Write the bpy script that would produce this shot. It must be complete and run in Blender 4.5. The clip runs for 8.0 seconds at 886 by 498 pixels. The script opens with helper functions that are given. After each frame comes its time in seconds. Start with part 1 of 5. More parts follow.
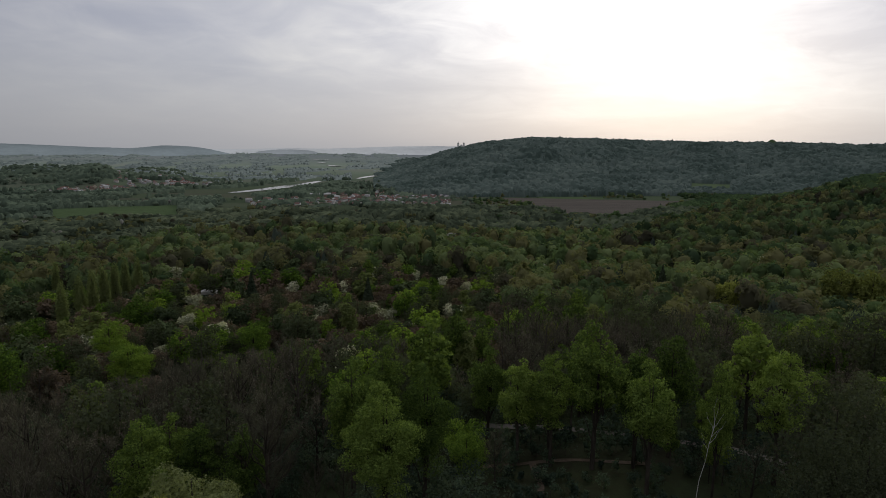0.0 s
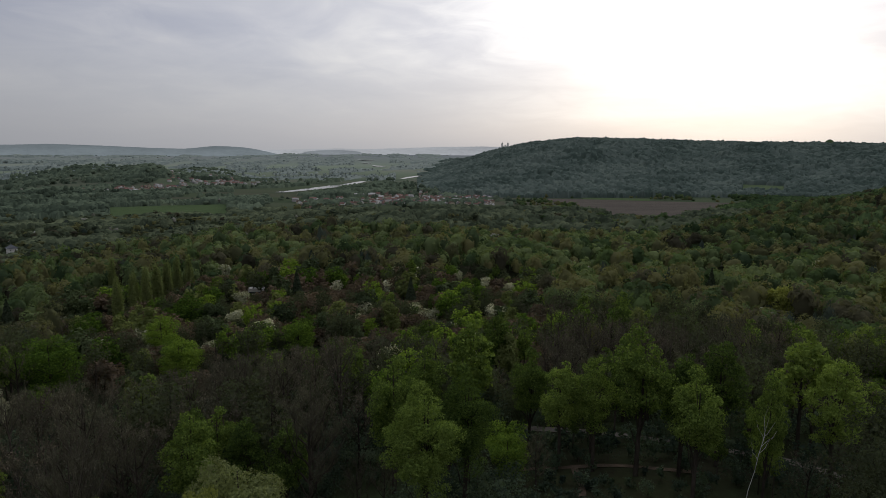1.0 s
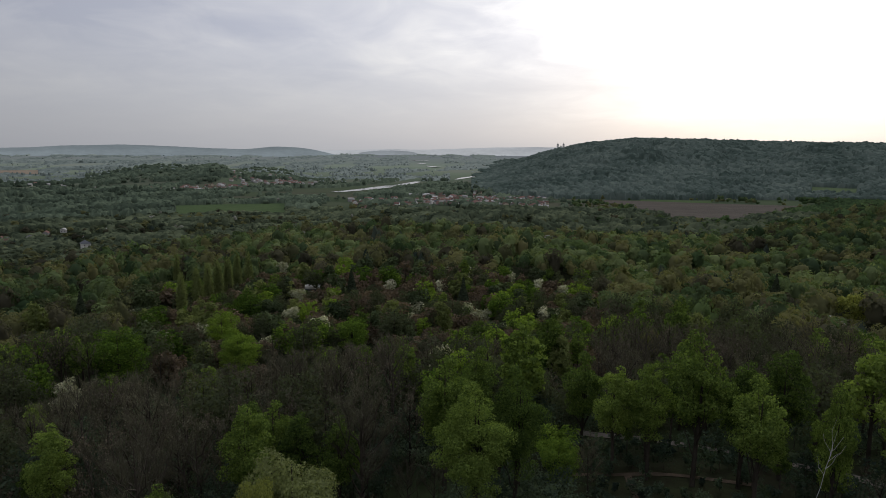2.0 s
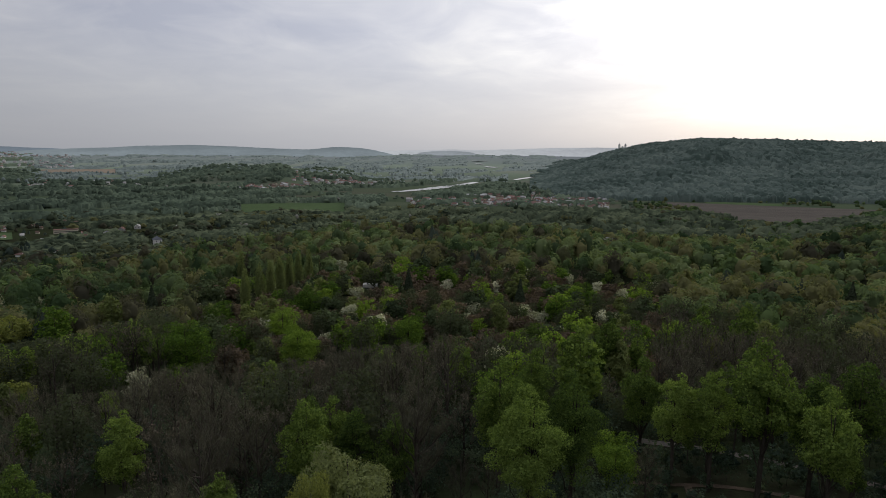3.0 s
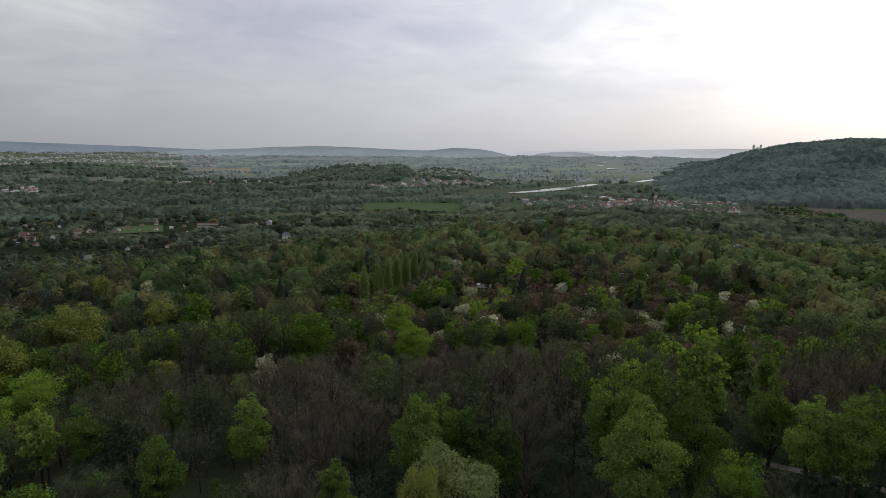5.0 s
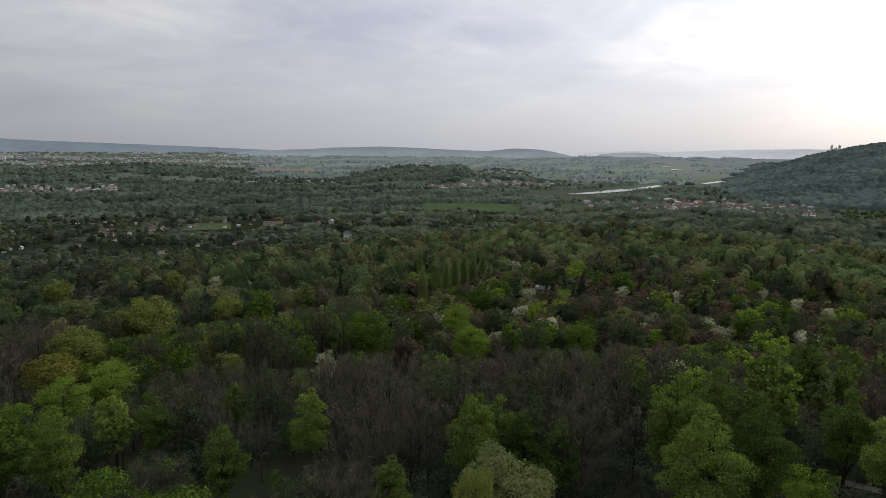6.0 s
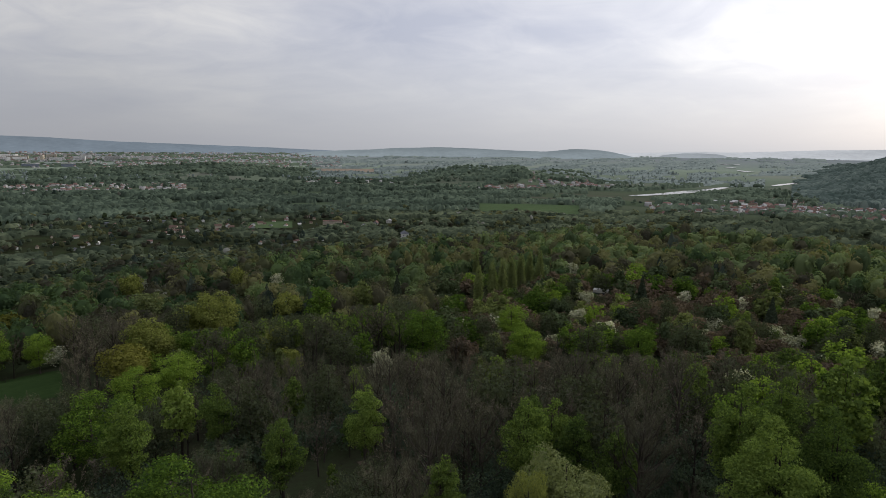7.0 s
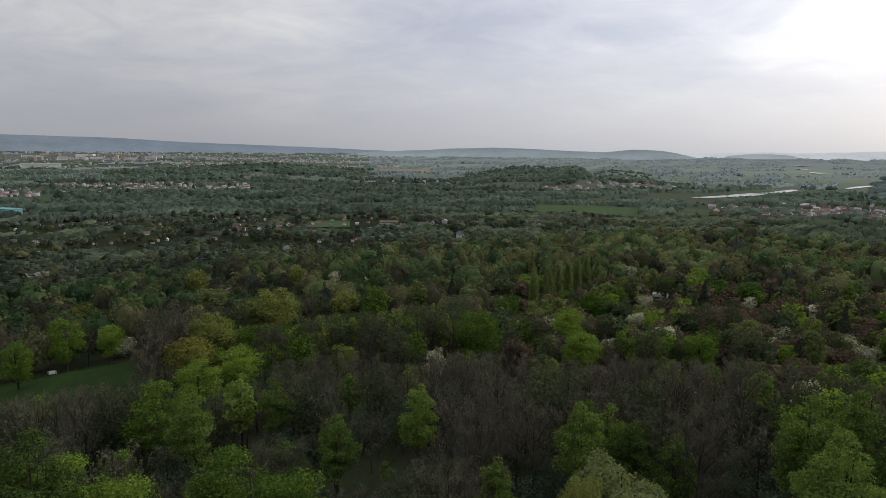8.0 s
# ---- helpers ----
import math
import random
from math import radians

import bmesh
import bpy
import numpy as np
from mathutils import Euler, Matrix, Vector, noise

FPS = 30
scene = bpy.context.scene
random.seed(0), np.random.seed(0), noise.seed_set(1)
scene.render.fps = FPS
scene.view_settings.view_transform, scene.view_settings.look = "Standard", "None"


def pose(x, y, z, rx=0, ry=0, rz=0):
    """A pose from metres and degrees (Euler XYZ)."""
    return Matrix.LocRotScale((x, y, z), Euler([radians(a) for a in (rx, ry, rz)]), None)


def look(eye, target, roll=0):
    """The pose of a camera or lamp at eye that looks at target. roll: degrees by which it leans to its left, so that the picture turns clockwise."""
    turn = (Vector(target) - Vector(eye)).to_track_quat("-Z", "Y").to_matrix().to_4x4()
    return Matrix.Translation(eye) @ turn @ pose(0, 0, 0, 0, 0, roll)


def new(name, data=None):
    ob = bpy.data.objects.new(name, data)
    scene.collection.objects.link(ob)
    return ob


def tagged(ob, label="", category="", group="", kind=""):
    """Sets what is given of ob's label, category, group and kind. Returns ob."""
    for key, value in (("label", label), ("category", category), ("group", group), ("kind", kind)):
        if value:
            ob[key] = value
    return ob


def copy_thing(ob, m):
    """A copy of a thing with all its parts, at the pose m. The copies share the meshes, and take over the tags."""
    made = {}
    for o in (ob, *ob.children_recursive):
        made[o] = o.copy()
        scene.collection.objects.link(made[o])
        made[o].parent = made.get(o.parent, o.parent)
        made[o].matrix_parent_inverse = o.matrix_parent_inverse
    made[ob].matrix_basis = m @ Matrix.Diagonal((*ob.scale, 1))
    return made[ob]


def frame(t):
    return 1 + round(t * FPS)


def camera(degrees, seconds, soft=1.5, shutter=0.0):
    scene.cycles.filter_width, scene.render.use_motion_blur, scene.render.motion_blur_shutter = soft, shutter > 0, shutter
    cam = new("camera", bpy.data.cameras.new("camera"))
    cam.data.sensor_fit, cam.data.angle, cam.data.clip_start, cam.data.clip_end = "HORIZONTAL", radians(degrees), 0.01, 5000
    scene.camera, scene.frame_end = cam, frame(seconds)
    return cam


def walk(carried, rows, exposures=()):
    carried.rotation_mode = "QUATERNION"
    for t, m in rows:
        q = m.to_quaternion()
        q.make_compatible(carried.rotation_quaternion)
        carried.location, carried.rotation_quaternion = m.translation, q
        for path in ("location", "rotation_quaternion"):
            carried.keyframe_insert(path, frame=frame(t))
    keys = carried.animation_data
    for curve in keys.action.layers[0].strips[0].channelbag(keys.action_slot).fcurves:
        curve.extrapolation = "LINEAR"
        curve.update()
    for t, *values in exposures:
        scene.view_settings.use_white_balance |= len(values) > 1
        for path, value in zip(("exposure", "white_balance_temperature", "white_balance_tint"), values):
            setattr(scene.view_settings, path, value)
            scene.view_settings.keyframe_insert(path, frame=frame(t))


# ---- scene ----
EYE = 140.0                     # camera height above the valley floor
# seconds, degrees turned to the left, tilt and lean: a drone that turns on the spot
TURN = [(0.0, -0.22, 80.96, -0.45), (0.5, 1.42, 80.97, -0.43), (1.0, 3.70, 80.97, -0.42), (1.5, 6.06, 80.98, -0.43), (3.0, 13.82, 80.98, -0.49),
        (3.5, 16.36, 80.98, -0.50), (4.0, 19.11, 80.98, -0.50), (4.5, 21.66, 80.98, -0.51), (6.0, 29.70, 80.98, -0.51), (6.5, 32.20, 80.98, -0.52),
        (7.0, 34.87, 80.98, -0.52), (7.5, 37.32, 80.98, -0.53), (8.0, 39.95, 80.98, -0.54)]
cam = camera(70.07, 8.0, soft=0.85)
walk(cam, [(t, pose(0, 0, EYE, tilt, lean, yaw)) for t, yaw, tilt, lean in TURN], exposures=[(0.0, 0.0), (1.5, 0.22), (3.5, 0.42), (4.5, 0.52), (6.5, 0.62), (8.0, 0.66)])

# ------------------------------------------------------------------ light
SUN_AZ, SUN_EL = -19.0, 15.0    # degrees to the left of straight ahead, above the horizon


def heading(az, el=0.0):
    a, e = radians(az), radians(el)
    return Vector((-math.sin(a) * math.cos(e), math.cos(a) * math.cos(e), math.sin(e)))


class Nodes:
    """Short-hand for building a node tree."""

    def __init__(self, tree):
        self.tree = tree
        tree.nodes.clear()

    def add(self, kind, settings=None, **links):
        node = self.tree.nodes.new(kind)
        for key, value in (settings or {}).items():
            if key == "operation":
                node.operation = value
            else:
                node.inputs[key].default_value = value
        for key, src in links.items():
            key = int(key[1:]) if key[0] == "i" and key[1:].isdigit() else key.replace("_", " ")
            self.tree.links.new(src, node.inputs[key])
        return node

    def math(self, op, a, b=0.5):
        node = self.tree.nodes.new("ShaderNodeMath")
        node.operation = op
        for i, v in enumerate((a, b)):
            if isinstance(v, (int, float)):
                node.inputs[i].default_value = v
            else:
                self.tree.links.new(v, node.inputs[i])
        return node.outputs[0]

    def ramp(self, src, *stops):
        node = self.tree.nodes.new("ShaderNodeValToRGB")
        el = node.color_ramp.elements
        while len(el) < len(stops):
            el.new(0.5)
        for e, (p, c) in zip(el, stops):
            e.position, e.color = p, (*c, 1) if len(c) == 3 else c
        self.tree.links.new(src, node.inputs[0])
        return node.outputs[0]

    def mix(self, fac, a, b, blend="MIX"):
        node = self.tree.nodes.new("ShaderNodeMix")
        node.data_type, node.blend_type = "RGBA", blend
        for i, v in ((0, fac), (6, a), (7, b)):
            if isinstance(v, (int, float)):
                node.inputs[i].default_value = v
            elif isinstance(v, tuple):
                node.inputs[i].default_value = (*v, 1) if len(v) == 3 else v
            else:
                self.tree.links.new(v, node.inputs[i])
        return node.outputs[2]


def grey(v):
    return (v, v, v)


def make_world():
    world = bpy.data.worlds.new("sky")
    scene.world = world
    world.use_nodes = True
    n = Nodes(world.node_tree)
    way = n.add("ShaderNodeTexCoord").outputs["Generated"]
    sep = n.add("ShaderNodeSeparateXYZ", i0=way)
    up = sep.outputs[2]
    air = n.add("ShaderNodeTexSky")
    air.sky_type, air.sun_disc, air.altitude, air.dust_density = "NISHITA", False, 300.0, 3.0
    air.sun_elevation, air.sun_rotation = radians(SUN_EL), radians(-SUN_AZ)
    clear = n.mix(1.0, air.outputs[0], grey(0.1), "MULTIPLY")
    # the cloud deck: a sheet seen in perspective, streaky towards the horizon
    lift = n.math("ADD", n.math("MAXIMUM", up, 0.0), 0.17)
    u = n.math("DIVIDE", sep.outputs[0], lift)
    v = n.math("DIVIDE", sep.outputs[1], lift)
    sheet = n.add("ShaderNodeCombineXYZ", i0=u, i1=v).outputs[0]
    big = n.add("ShaderNodeTexNoise", {"Scale": 0.62, "Detail": 5.0, "Roughness": 0.5, "Distortion": 0.5}, Vector=sheet).outputs[0]
    small = n.add("ShaderNodeTexNoise", {"Scale": 2.6, "Detail": 6.0, "Roughness": 0.58, "Distortion": 0.9}, Vector=sheet).outputs[0]
    veil = n.math("ADD", n.math("MULTIPLY", big, 0.75), n.math("MULTIPLY", small, 0.25))
    low = n.ramp(up, (0.0, grey(1.0)), (0.17, grey(0.0)))
    veil = n.math("ADD", n.math("MULTIPLY", n.math("SUBTRACT", veil, 0.5), n.math("SUBTRACT", 1.0, n.math("MULTIPLY", low, 0.9))), 0.5)
    shade = n.ramp(veil, (0.39, (0.305, 0.325, 0.41)), (0.50, (0.415, 0.425, 0.485)), (0.61, (0.575, 0.57, 0.585)))
    cloud = n.mix(n.math("MULTIPLY", low, 0.85), shade, (0.338, 0.350, 0.382))
    # the sun behind the clouds
    sun = heading(SUN_AZ, SUN_EL)
    dot = n.add("ShaderNodeVectorMath", {"operation": "DOT_PRODUCT", 1: sun}, i0=way).outputs["Value"]
    off = n.math("ARCCOSINE", n.math("MINIMUM", dot, 0.99999), 0.0)
    ragged = n.math("ADD", off, n.math("MULTIPLY", n.math("SUBTRACT", veil, 0.5), -1.05))
    wide = n.math("EXPONENT", n.math("MULTIPLY", n.math("POWER", n.math("DIVIDE", n.math("MAXIMUM", ragged, 0.0), 0.225), 2.0), -1.0), 0.0)
    halo = n.math("EXPONENT", n.math("MULTIPLY", n.math("DIVIDE", off, 0.68), -1.0), 0.0)
    warm = n.mix(1.0, n.mix(1.0, (0.69, 0.68, 0.655), wide, "MULTIPLY"), n.mix(1.0, (0.365, 0.366, 0.368), halo, "MULTIPLY"), "ADD")
    murk = n.ramp(up, (0.0, grey(0.42)), (0.055, grey(0.72)), (0.13, grey(1.0)))     # thick air near the horizon
    warm = n.mix(1.0, warm, murk, "MULTIPLY")
    dim = n.ramp(n.math("DIVIDE", off, 3.14159), (0.12, grey(1.0)), (0.45, grey(0.62)))
    thin = n.ramp(up, (0.27, grey(0.36)), (0.95, grey(1.0)))      # the deck is thinnest, and brightest, overhead
    deck = n.mix(1.0, n.mix(1.0, cloud, dim, "MULTIPLY"), n.mix(1.0, thin, grey(2.778), "MULTIPLY"), "MULTIPLY")
    lit = n.mix(1.0, deck, warm, "ADD")
    total = n.mix(0.06, lit, clear)
    bg = n.add("ShaderNodeBackground", {"Strength": 1.0}, Color=total)
    n.add("ShaderNodeOutputWorld", Surface=bg.outputs[0])


make_world()
sun = new("sun", bpy.data.lights.new("sun", "SUN"))
sun.data.energy, sun.data.angle, sun.data.color = 1.0, radians(14), (1.0, 0.93, 0.82)
sun.matrix_world = look((0, 0, 0), -heading(SUN_AZ, SUN_EL + 4))

# ------------------------------------------------------------------ materials


def material(name):
    m = bpy.data.materials.new(name)
    m.use_nodes = True
    return m, Nodes(m.node_tree)


def leaf_material(name, a, b, c, translucent=0.32, tinted=False, deep=0.72):
    """Foliage between three tones: by tree, by clump and by leaf."""
    m, n = material(name)
    leaf = n.add("ShaderNodeNewGeometry").outputs["Random Per Island"]
    if tinted:
        # this tint also carries painted sun-side and distance paling
        read = n.add("ShaderNodeAttribute")
        read.attribute_name = "tint"
        tree = read.outputs["Fac"]
    else:
        tree = n.add("ShaderNodeObjectInfo").outputs["Random"]
    where = n.add("ShaderNodeTexCoord").outputs["Object"]
    clump = n.add("ShaderNodeTexNoise", {"Scale": 0.5, "Detail": 3.0}, Vector=where).outputs[0]
    by = (0.72, 0.16, 0.16) if tinted else (0.40, 0.42, 0.30)
    f = n.math("ADD", n.math("MULTIPLY", tree, by[0]), n.math("ADD", n.math("MULTIPLY", leaf, by[1]), n.math("MULTIPLY", clump, by[2])))
    red, blue, all_ = (0.99, 1.45, deep) if tinted else (1.06, 2.05, deep)
    a, b, c = [(r * red * k * all_, g * k * all_, bl * blue * k * all_) for (r, g, bl), k in zip((a, b, c), (0.9, 1.0, 1.06) if tinted else (0.8, 1.0, 1.18))]
    col = n.ramp(f, (0.15, a), (0.5, b), (0.92, c))
    front = n.add("ShaderNodeBsdfDiffuse", Color=col)
    back = n.add("ShaderNodeBsdfTranslucent", Color=n.mix(1.0, col, (1.15, 1.22, 0.72), "MULTIPLY"))
    both = n.add("ShaderNodeMixShader", {0: translucent}, i1=front.outputs[0], i2=back.outputs[0])
    n.add("ShaderNodeOutputMaterial", Surface=both.outputs[0])
    return m


def rough_material(name, a, b, scale, rough=0.85, bump=0.3, detail=6.0, stretch=(1, 1, 1), c=None, by_object=0.0, spec=0.0):
    """An opaque, mottled surface between two or three tones, with relief."""
    m, n = material(name)
    co = n.add("ShaderNodeTexCoord").outputs["Object"]
    co = n.add("ShaderNodeMapping", {"Scale": stretch}, Vector=co).outputs[0]
    fine = n.add("ShaderNodeTexNoise", {"Scale": scale, "Detail": detail, "Roughness": 0.65}, Vector=co).outputs[0]
    wide = n.add("ShaderNodeTexNoise", {"Scale": scale * 0.13, "Detail": 3.0}, Vector=co).outputs[0]
    f = n.math("ADD", n.math("MULTIPLY", fine, 0.6), n.math("MULTIPLY", wide, 0.4))
    if by_object:
        r = n.add("ShaderNodeObjectInfo").outputs["Random"]
        f = n.math("ADD", f, n.math("MULTIPLY", n.math("SUBTRACT", r, 0.5), by_object))
    stops = [(0.36, a), (0.64, b)] if c is None else [(0.34, a), (0.5, b), (0.66, c)]
    col = n.ramp(f, *stops)
    nor = n.add("ShaderNodeBump", {"Strength": bump, "Distance": 0.4 / scale}, Height=fine).outputs[0]
    bsdf = n.add("ShaderNodeBsdfPrincipled", {"Roughness": rough, "Specular IOR Level": spec}, Base_Color=col, Normal=nor)
    n.add("ShaderNodeOutputMaterial", Surface=bsdf.outputs[0])
    return m


LEAF = {
    "maple": leaf_material("fresh_maple_leaves", (0.032, 0.060, 0.011), (0.095, 0.152, 0.018), (0.203, 0.285, 0.032), 0.38, deep=0.72),
    "chestnut": leaf_material("chestnut_leaves", (0.030, 0.062, 0.008), (0.080, 0.146, 0.013), (0.205, 0.305, 0.023), 0.36, deep=0.74),
    "olive": leaf_material("opening_buds", (0.056, 0.072, 0.022), (0.081, 0.102, 0.028), (0.114, 0.138, 0.038), deep=0.52),
    "willow": leaf_material("willow_leaves", (0.100, 0.122, 0.018), (0.158, 0.186, 0.025), (0.222, 0.250, 0.032), deep=0.85),
    "forsythia": leaf_material("yellow_blossom", (0.11, 0.122, 0.014), (0.150, 0.160, 0.018), (0.19, 0.195, 0.024)),
    "poplar": leaf_material("poplar_leaves", (0.090, 0.118, 0.022), (0.118, 0.15, 0.027), (0.15, 0.182, 0.033), deep=0.95),
    "pale": leaf_material("pale_young_leaves", (0.10, 0.135, 0.025), (0.14, 0.18, 0.031), (0.18, 0.215, 0.037)),
    "blossom": leaf_material("white_blossom", (0.155, 0.185, 0.050), (0.35, 0.38, 0.128), (0.62, 0.64, 0.232), 0.3, deep=0.72),
    "spruce": leaf_material("dark_needles", (0.034, 0.050, 0.016), (0.05, 0.070, 0.021), (0.072, 0.094, 0.027), 0.15),
    "osier": leaf_material("grey_green_willow_leaves", (0.070, 0.094, 0.021), (0.112, 0.142, 0.030), (0.168, 0.200, 0.040), deep=0.76),
    "orchard": leaf_material("reddish_fruit_buds", (0.083, 0.069, 0.025), (0.115, 0.094, 0.033), (0.155, 0.124, 0.042), 0.25),
    "yew": leaf_material("dark_evergreen", (0.040, 0.058, 0.016), (0.058, 0.084, 0.020), (0.085, 0.115, 0.026), 0.15),
    "bare": leaf_material("brown_buds", (0.062, 0.064, 0.026), (0.092, 0.092, 0.035), (0.130, 0.126, 0.044), 0.3, deep=0.85),
    "brown": leaf_material("red_brown_buds", (0.066, 0.060, 0.026), (0.094, 0.082, 0.035), (0.128, 0.110, 0.043), 0.3, deep=0.85),
}
WOODS = {   # the same foliage where single trees merge into woods
    "green": leaf_material("green_woods", (0.060, 0.092, 0.034), (0.116, 0.158, 0.050), (0.196, 0.240, 0.072), 0.36, tinted=True, deep=0.72),
    "deep": leaf_material("deep_green_woods", (0.043, 0.072, 0.024), (0.076, 0.118, 0.035), (0.122, 0.172, 0.045), 0.34, tinted=True),
    "olive": leaf_material("budding_woods", (0.090, 0.100, 0.036), (0.148, 0.152, 0.050), (0.205, 0.198, 0.062), 0.36, tinted=True, deep=0.70),
    "brown": leaf_material("bare_woods", (0.074, 0.073, 0.036), (0.106, 0.101, 0.048), (0.142, 0.136, 0.058), 0.4, tinted=True, deep=0.62),
    "blossom": leaf_material("blossoming_woods", (0.147, 0.152, 0.076), (0.263, 0.263, 0.151), (0.399, 0.389, 0.244), 0.25, tinted=True),
    "spruce": leaf_material("conifer_woods", (0.034, 0.050, 0.028), (0.052, 0.070, 0.038), (0.075, 0.094, 0.050), 0.2, tinted=True),
    "understory": leaf_material("undergrowth_leaves", (0.036, 0.053, 0.030), (0.065, 0.092, 0.042), (0.116, 0.147, 0.063), 0.4, tinted=True),
    # distance belts: haze put into the leaf colour, greyer and bluer farther off
    "hill": leaf_material("hill_woods_painted_haze", (0.070, 0.104, 0.059), (0.130, 0.168, 0.101), (0.196, 0.238, 0.138), 0.15, tinted=True, deep=0.57),
    "valley": leaf_material("valley_woods_painted_haze", (0.063, 0.084, 0.037), (0.127, 0.156, 0.066), (0.216, 0.250, 0.101), 0.2, tinted=True, deep=0.49),
    "plain": leaf_material("plain_groves_painted_haze", (0.098, 0.132, 0.064), (0.163, 0.214, 0.102), (0.244, 0.306, 0.142), 0.15, tinted=True, deep=0.41),
    "far": leaf_material("far_groves_painted_haze", (0.195, 0.235, 0.149), (0.261, 0.308, 0.193), (0.334, 0.380, 0.234), 0.15, tinted=True, deep=0.6),
}
BARK = rough_material("dark_bark", (0.022, 0.019, 0.015), (0.06, 0.052, 0.042), 3.0, 0.9, 0.6, stretch=(1, 1, 0.25), by_object=0.25)
TWIG = rough_material("grey_twigs", (0.057, 0.055, 0.036), (0.094, 0.089, 0.056), 1.2, 0.9, 0.2, by_object=0.3)
PALE_BARK = rough_material("pale_birch_bark", (0.26, 0.255, 0.235), (0.46, 0.45, 0.42), 2.2, 0.8, 0.4, stretch=(1, 1, 0.4))

# ------------------------------------------------------------------ the lie of the land
# home hill: degrees to the left, metres away, ground height
HILL = np.array([
    (-40, 60, 92), (-15, 95, 91), (0, 60, 93), (25, 60, 91), (50, 60, 88), (75, 70, 86),
    (-35, 150, 83), (-10, 150, 81), (15, 140, 80), (40, 130, 80), (60, 150, 79), (72, 215, 71),
    (-33, 320, 60), (-12, 320, 62), (20, 340, 62), (38, 300, 60), (58, 300, 56), (75, 300, 50),
    (-32, 720, 47), (-14, 640, 44), (0, 600, 45), (19, 690, 46), (34, 580, 38), (56, 480, 42), (72, 440, 38),
    (-15, 1180, 14), (0, 1000, 8), (20, 1050, 2), (50, 880, 2), (75, 800, 3)], float)


def rbf_weights(p, z):
    q = np.stack([p[:, 0] / 30.0, np.log(p[:, 1]) * 1.6], -1)
    r = np.linalg.norm(q[:, None] - q[None], axis=-1)
    a = np.zeros((len(q) + 3, len(q) + 3))
    a[:len(q), :len(q)] = r + 0.0
    a[:len(q), len(q):] = np.c_[np.ones(len(q)), q]
    a[len(q):, :len(q)] = a[:len(q), len(q):].T
    return q, np.linalg.solve(a, np.r_[z, 0, 0, 0])


HILL_Q, HILL_W = rbf_weights(HILL, HILL[:, 2])


def smooth(x, a, b):
    t = np.clip((x - a) / (b - a), 0, 1)
    return t * t * (3 - 2 * t)


def waves(x, y, size, seed, octaves=3):
    """A cheap rolling noise, about -1 to 1."""
    rng = np.random.RandomState(seed)
    out, amp = 0.0 * x, 1.0
    for o in range(octaves):
        for _ in range(4):
            a, ph = rng.uniform(0, 2 * np.pi, 2)
            k = 2 * np.pi / (size * rng.uniform(0.7, 1.4)) * 2 ** o
            out = out + amp * 0.35 * np.sin((np.cos(a) * x + np.sin(a) * y) * k + ph)
        amp *= 0.5
    return out


def land(x, y):
    """The ground's height at places in the plan."""
    x, y = np.asarray(x, float), np.asarray(y, float)
    d = np.maximum(np.hypot(x, y), 1.0)
    az = np.degrees(np.arctan2(-x, y))
    az_c = np.clip(az, -45, 80)
    q = np.stack([az_c / 30.0, np.log(np.clip(d, 45, 1400)) * 1.6], -1)
    r = np.linalg.norm(q[..., None, :] - HILL_Q, axis=-1)
    home = r @ HILL_W[:-3] + HILL_W[-3] + q @ HILL_W[-2:]
    fade = 1 - smooth(d, 750, 1050)
    home = np.maximum(home, 0) * np.where(az > -12, fade, 1 - smooth(d, 1100, 1500) * smooth(az, -40, -12) - smooth(d, 1100, 2600) * (1 - smooth(az, -40, -12)))
    home = np.maximum(home, 0)
    # the plain is raised with distance so its edge fits the camera's horizon
    plain = 104.0 * np.clip((d - 2500) / 2350, 0, 1.05) ** 1.3
    # the long wooded hill with the abbey
    crest = np.interp(az, [-70, -34, -20, -8, -4.3, -1.8, 0.5, 2.5, 4.7, 8.0], [150, 160, 176, 196, 168, 136, 90, 52, 22, 0])
    foot = np.interp(az, [-40, -20, -8, 2, 8], [2350, 2300, 1900, 1850, 2300])
    top = np.interp(az, [-40, -8, 0, 8], [3900, 3900, 3900, 3300])
    s = np.clip((d - foot) / (top - foot), 0, 1)
    abbey = crest * (0.55 * s + 0.45 * s * s * (3 - 2 * s)) * (1 + (0.20 * waves(x, y, 800, 5) + 0.13 * waves(x, y, 330, 6)) * np.sin(np.pi * s))
    abbey = np.where(d > top, crest * (1 - 0.3 * smooth(d, 3950, 4800)), abbey)
    # a nearer wooded rise at the western edge, and low hills in the plain
    rise = 92 * np.exp(-((az + 40) / 12.5) ** 2 - ((d - 1380) / 380) ** 2)
    knoll = 54 * np.exp(-((az - 32.5) / 4.2) ** 2 - ((d - 2750) / 240) ** 2) + 46 * np.exp(-((az - 28.2) / 2.0) ** 2 - ((d - 2600) / 170) ** 2) + 34 * np.exp(-((az - 24.3) / 2.8) ** 2 - ((d - 2850) / 220) ** 2)
    ridge = 46 * np.exp(-((az - 56) / 8.5) ** 2 - ((d - 2950) / 260) ** 2) * (1 + 0.18 * waves(x, y, 420, 8))
    folds = (5.0 * waves(x, y, 300, 14) + 4.0 * waves(x, y, 170, 15, 2)) * smooth(d, 300, 480) * (1 - smooth(d, 1150, 1700)) * (1 - smooth(az, 8, 24))
    z = home + rise + np.maximum(plain, abbey) + knoll + ridge + folds
    return z + 0.9 * waves(x, y, 130, 9) * (1 - smooth(d, 400, 900)) + 0.25 * waves(x, y, 23, 10, 2) * (1 - smooth(d, 150, 300))


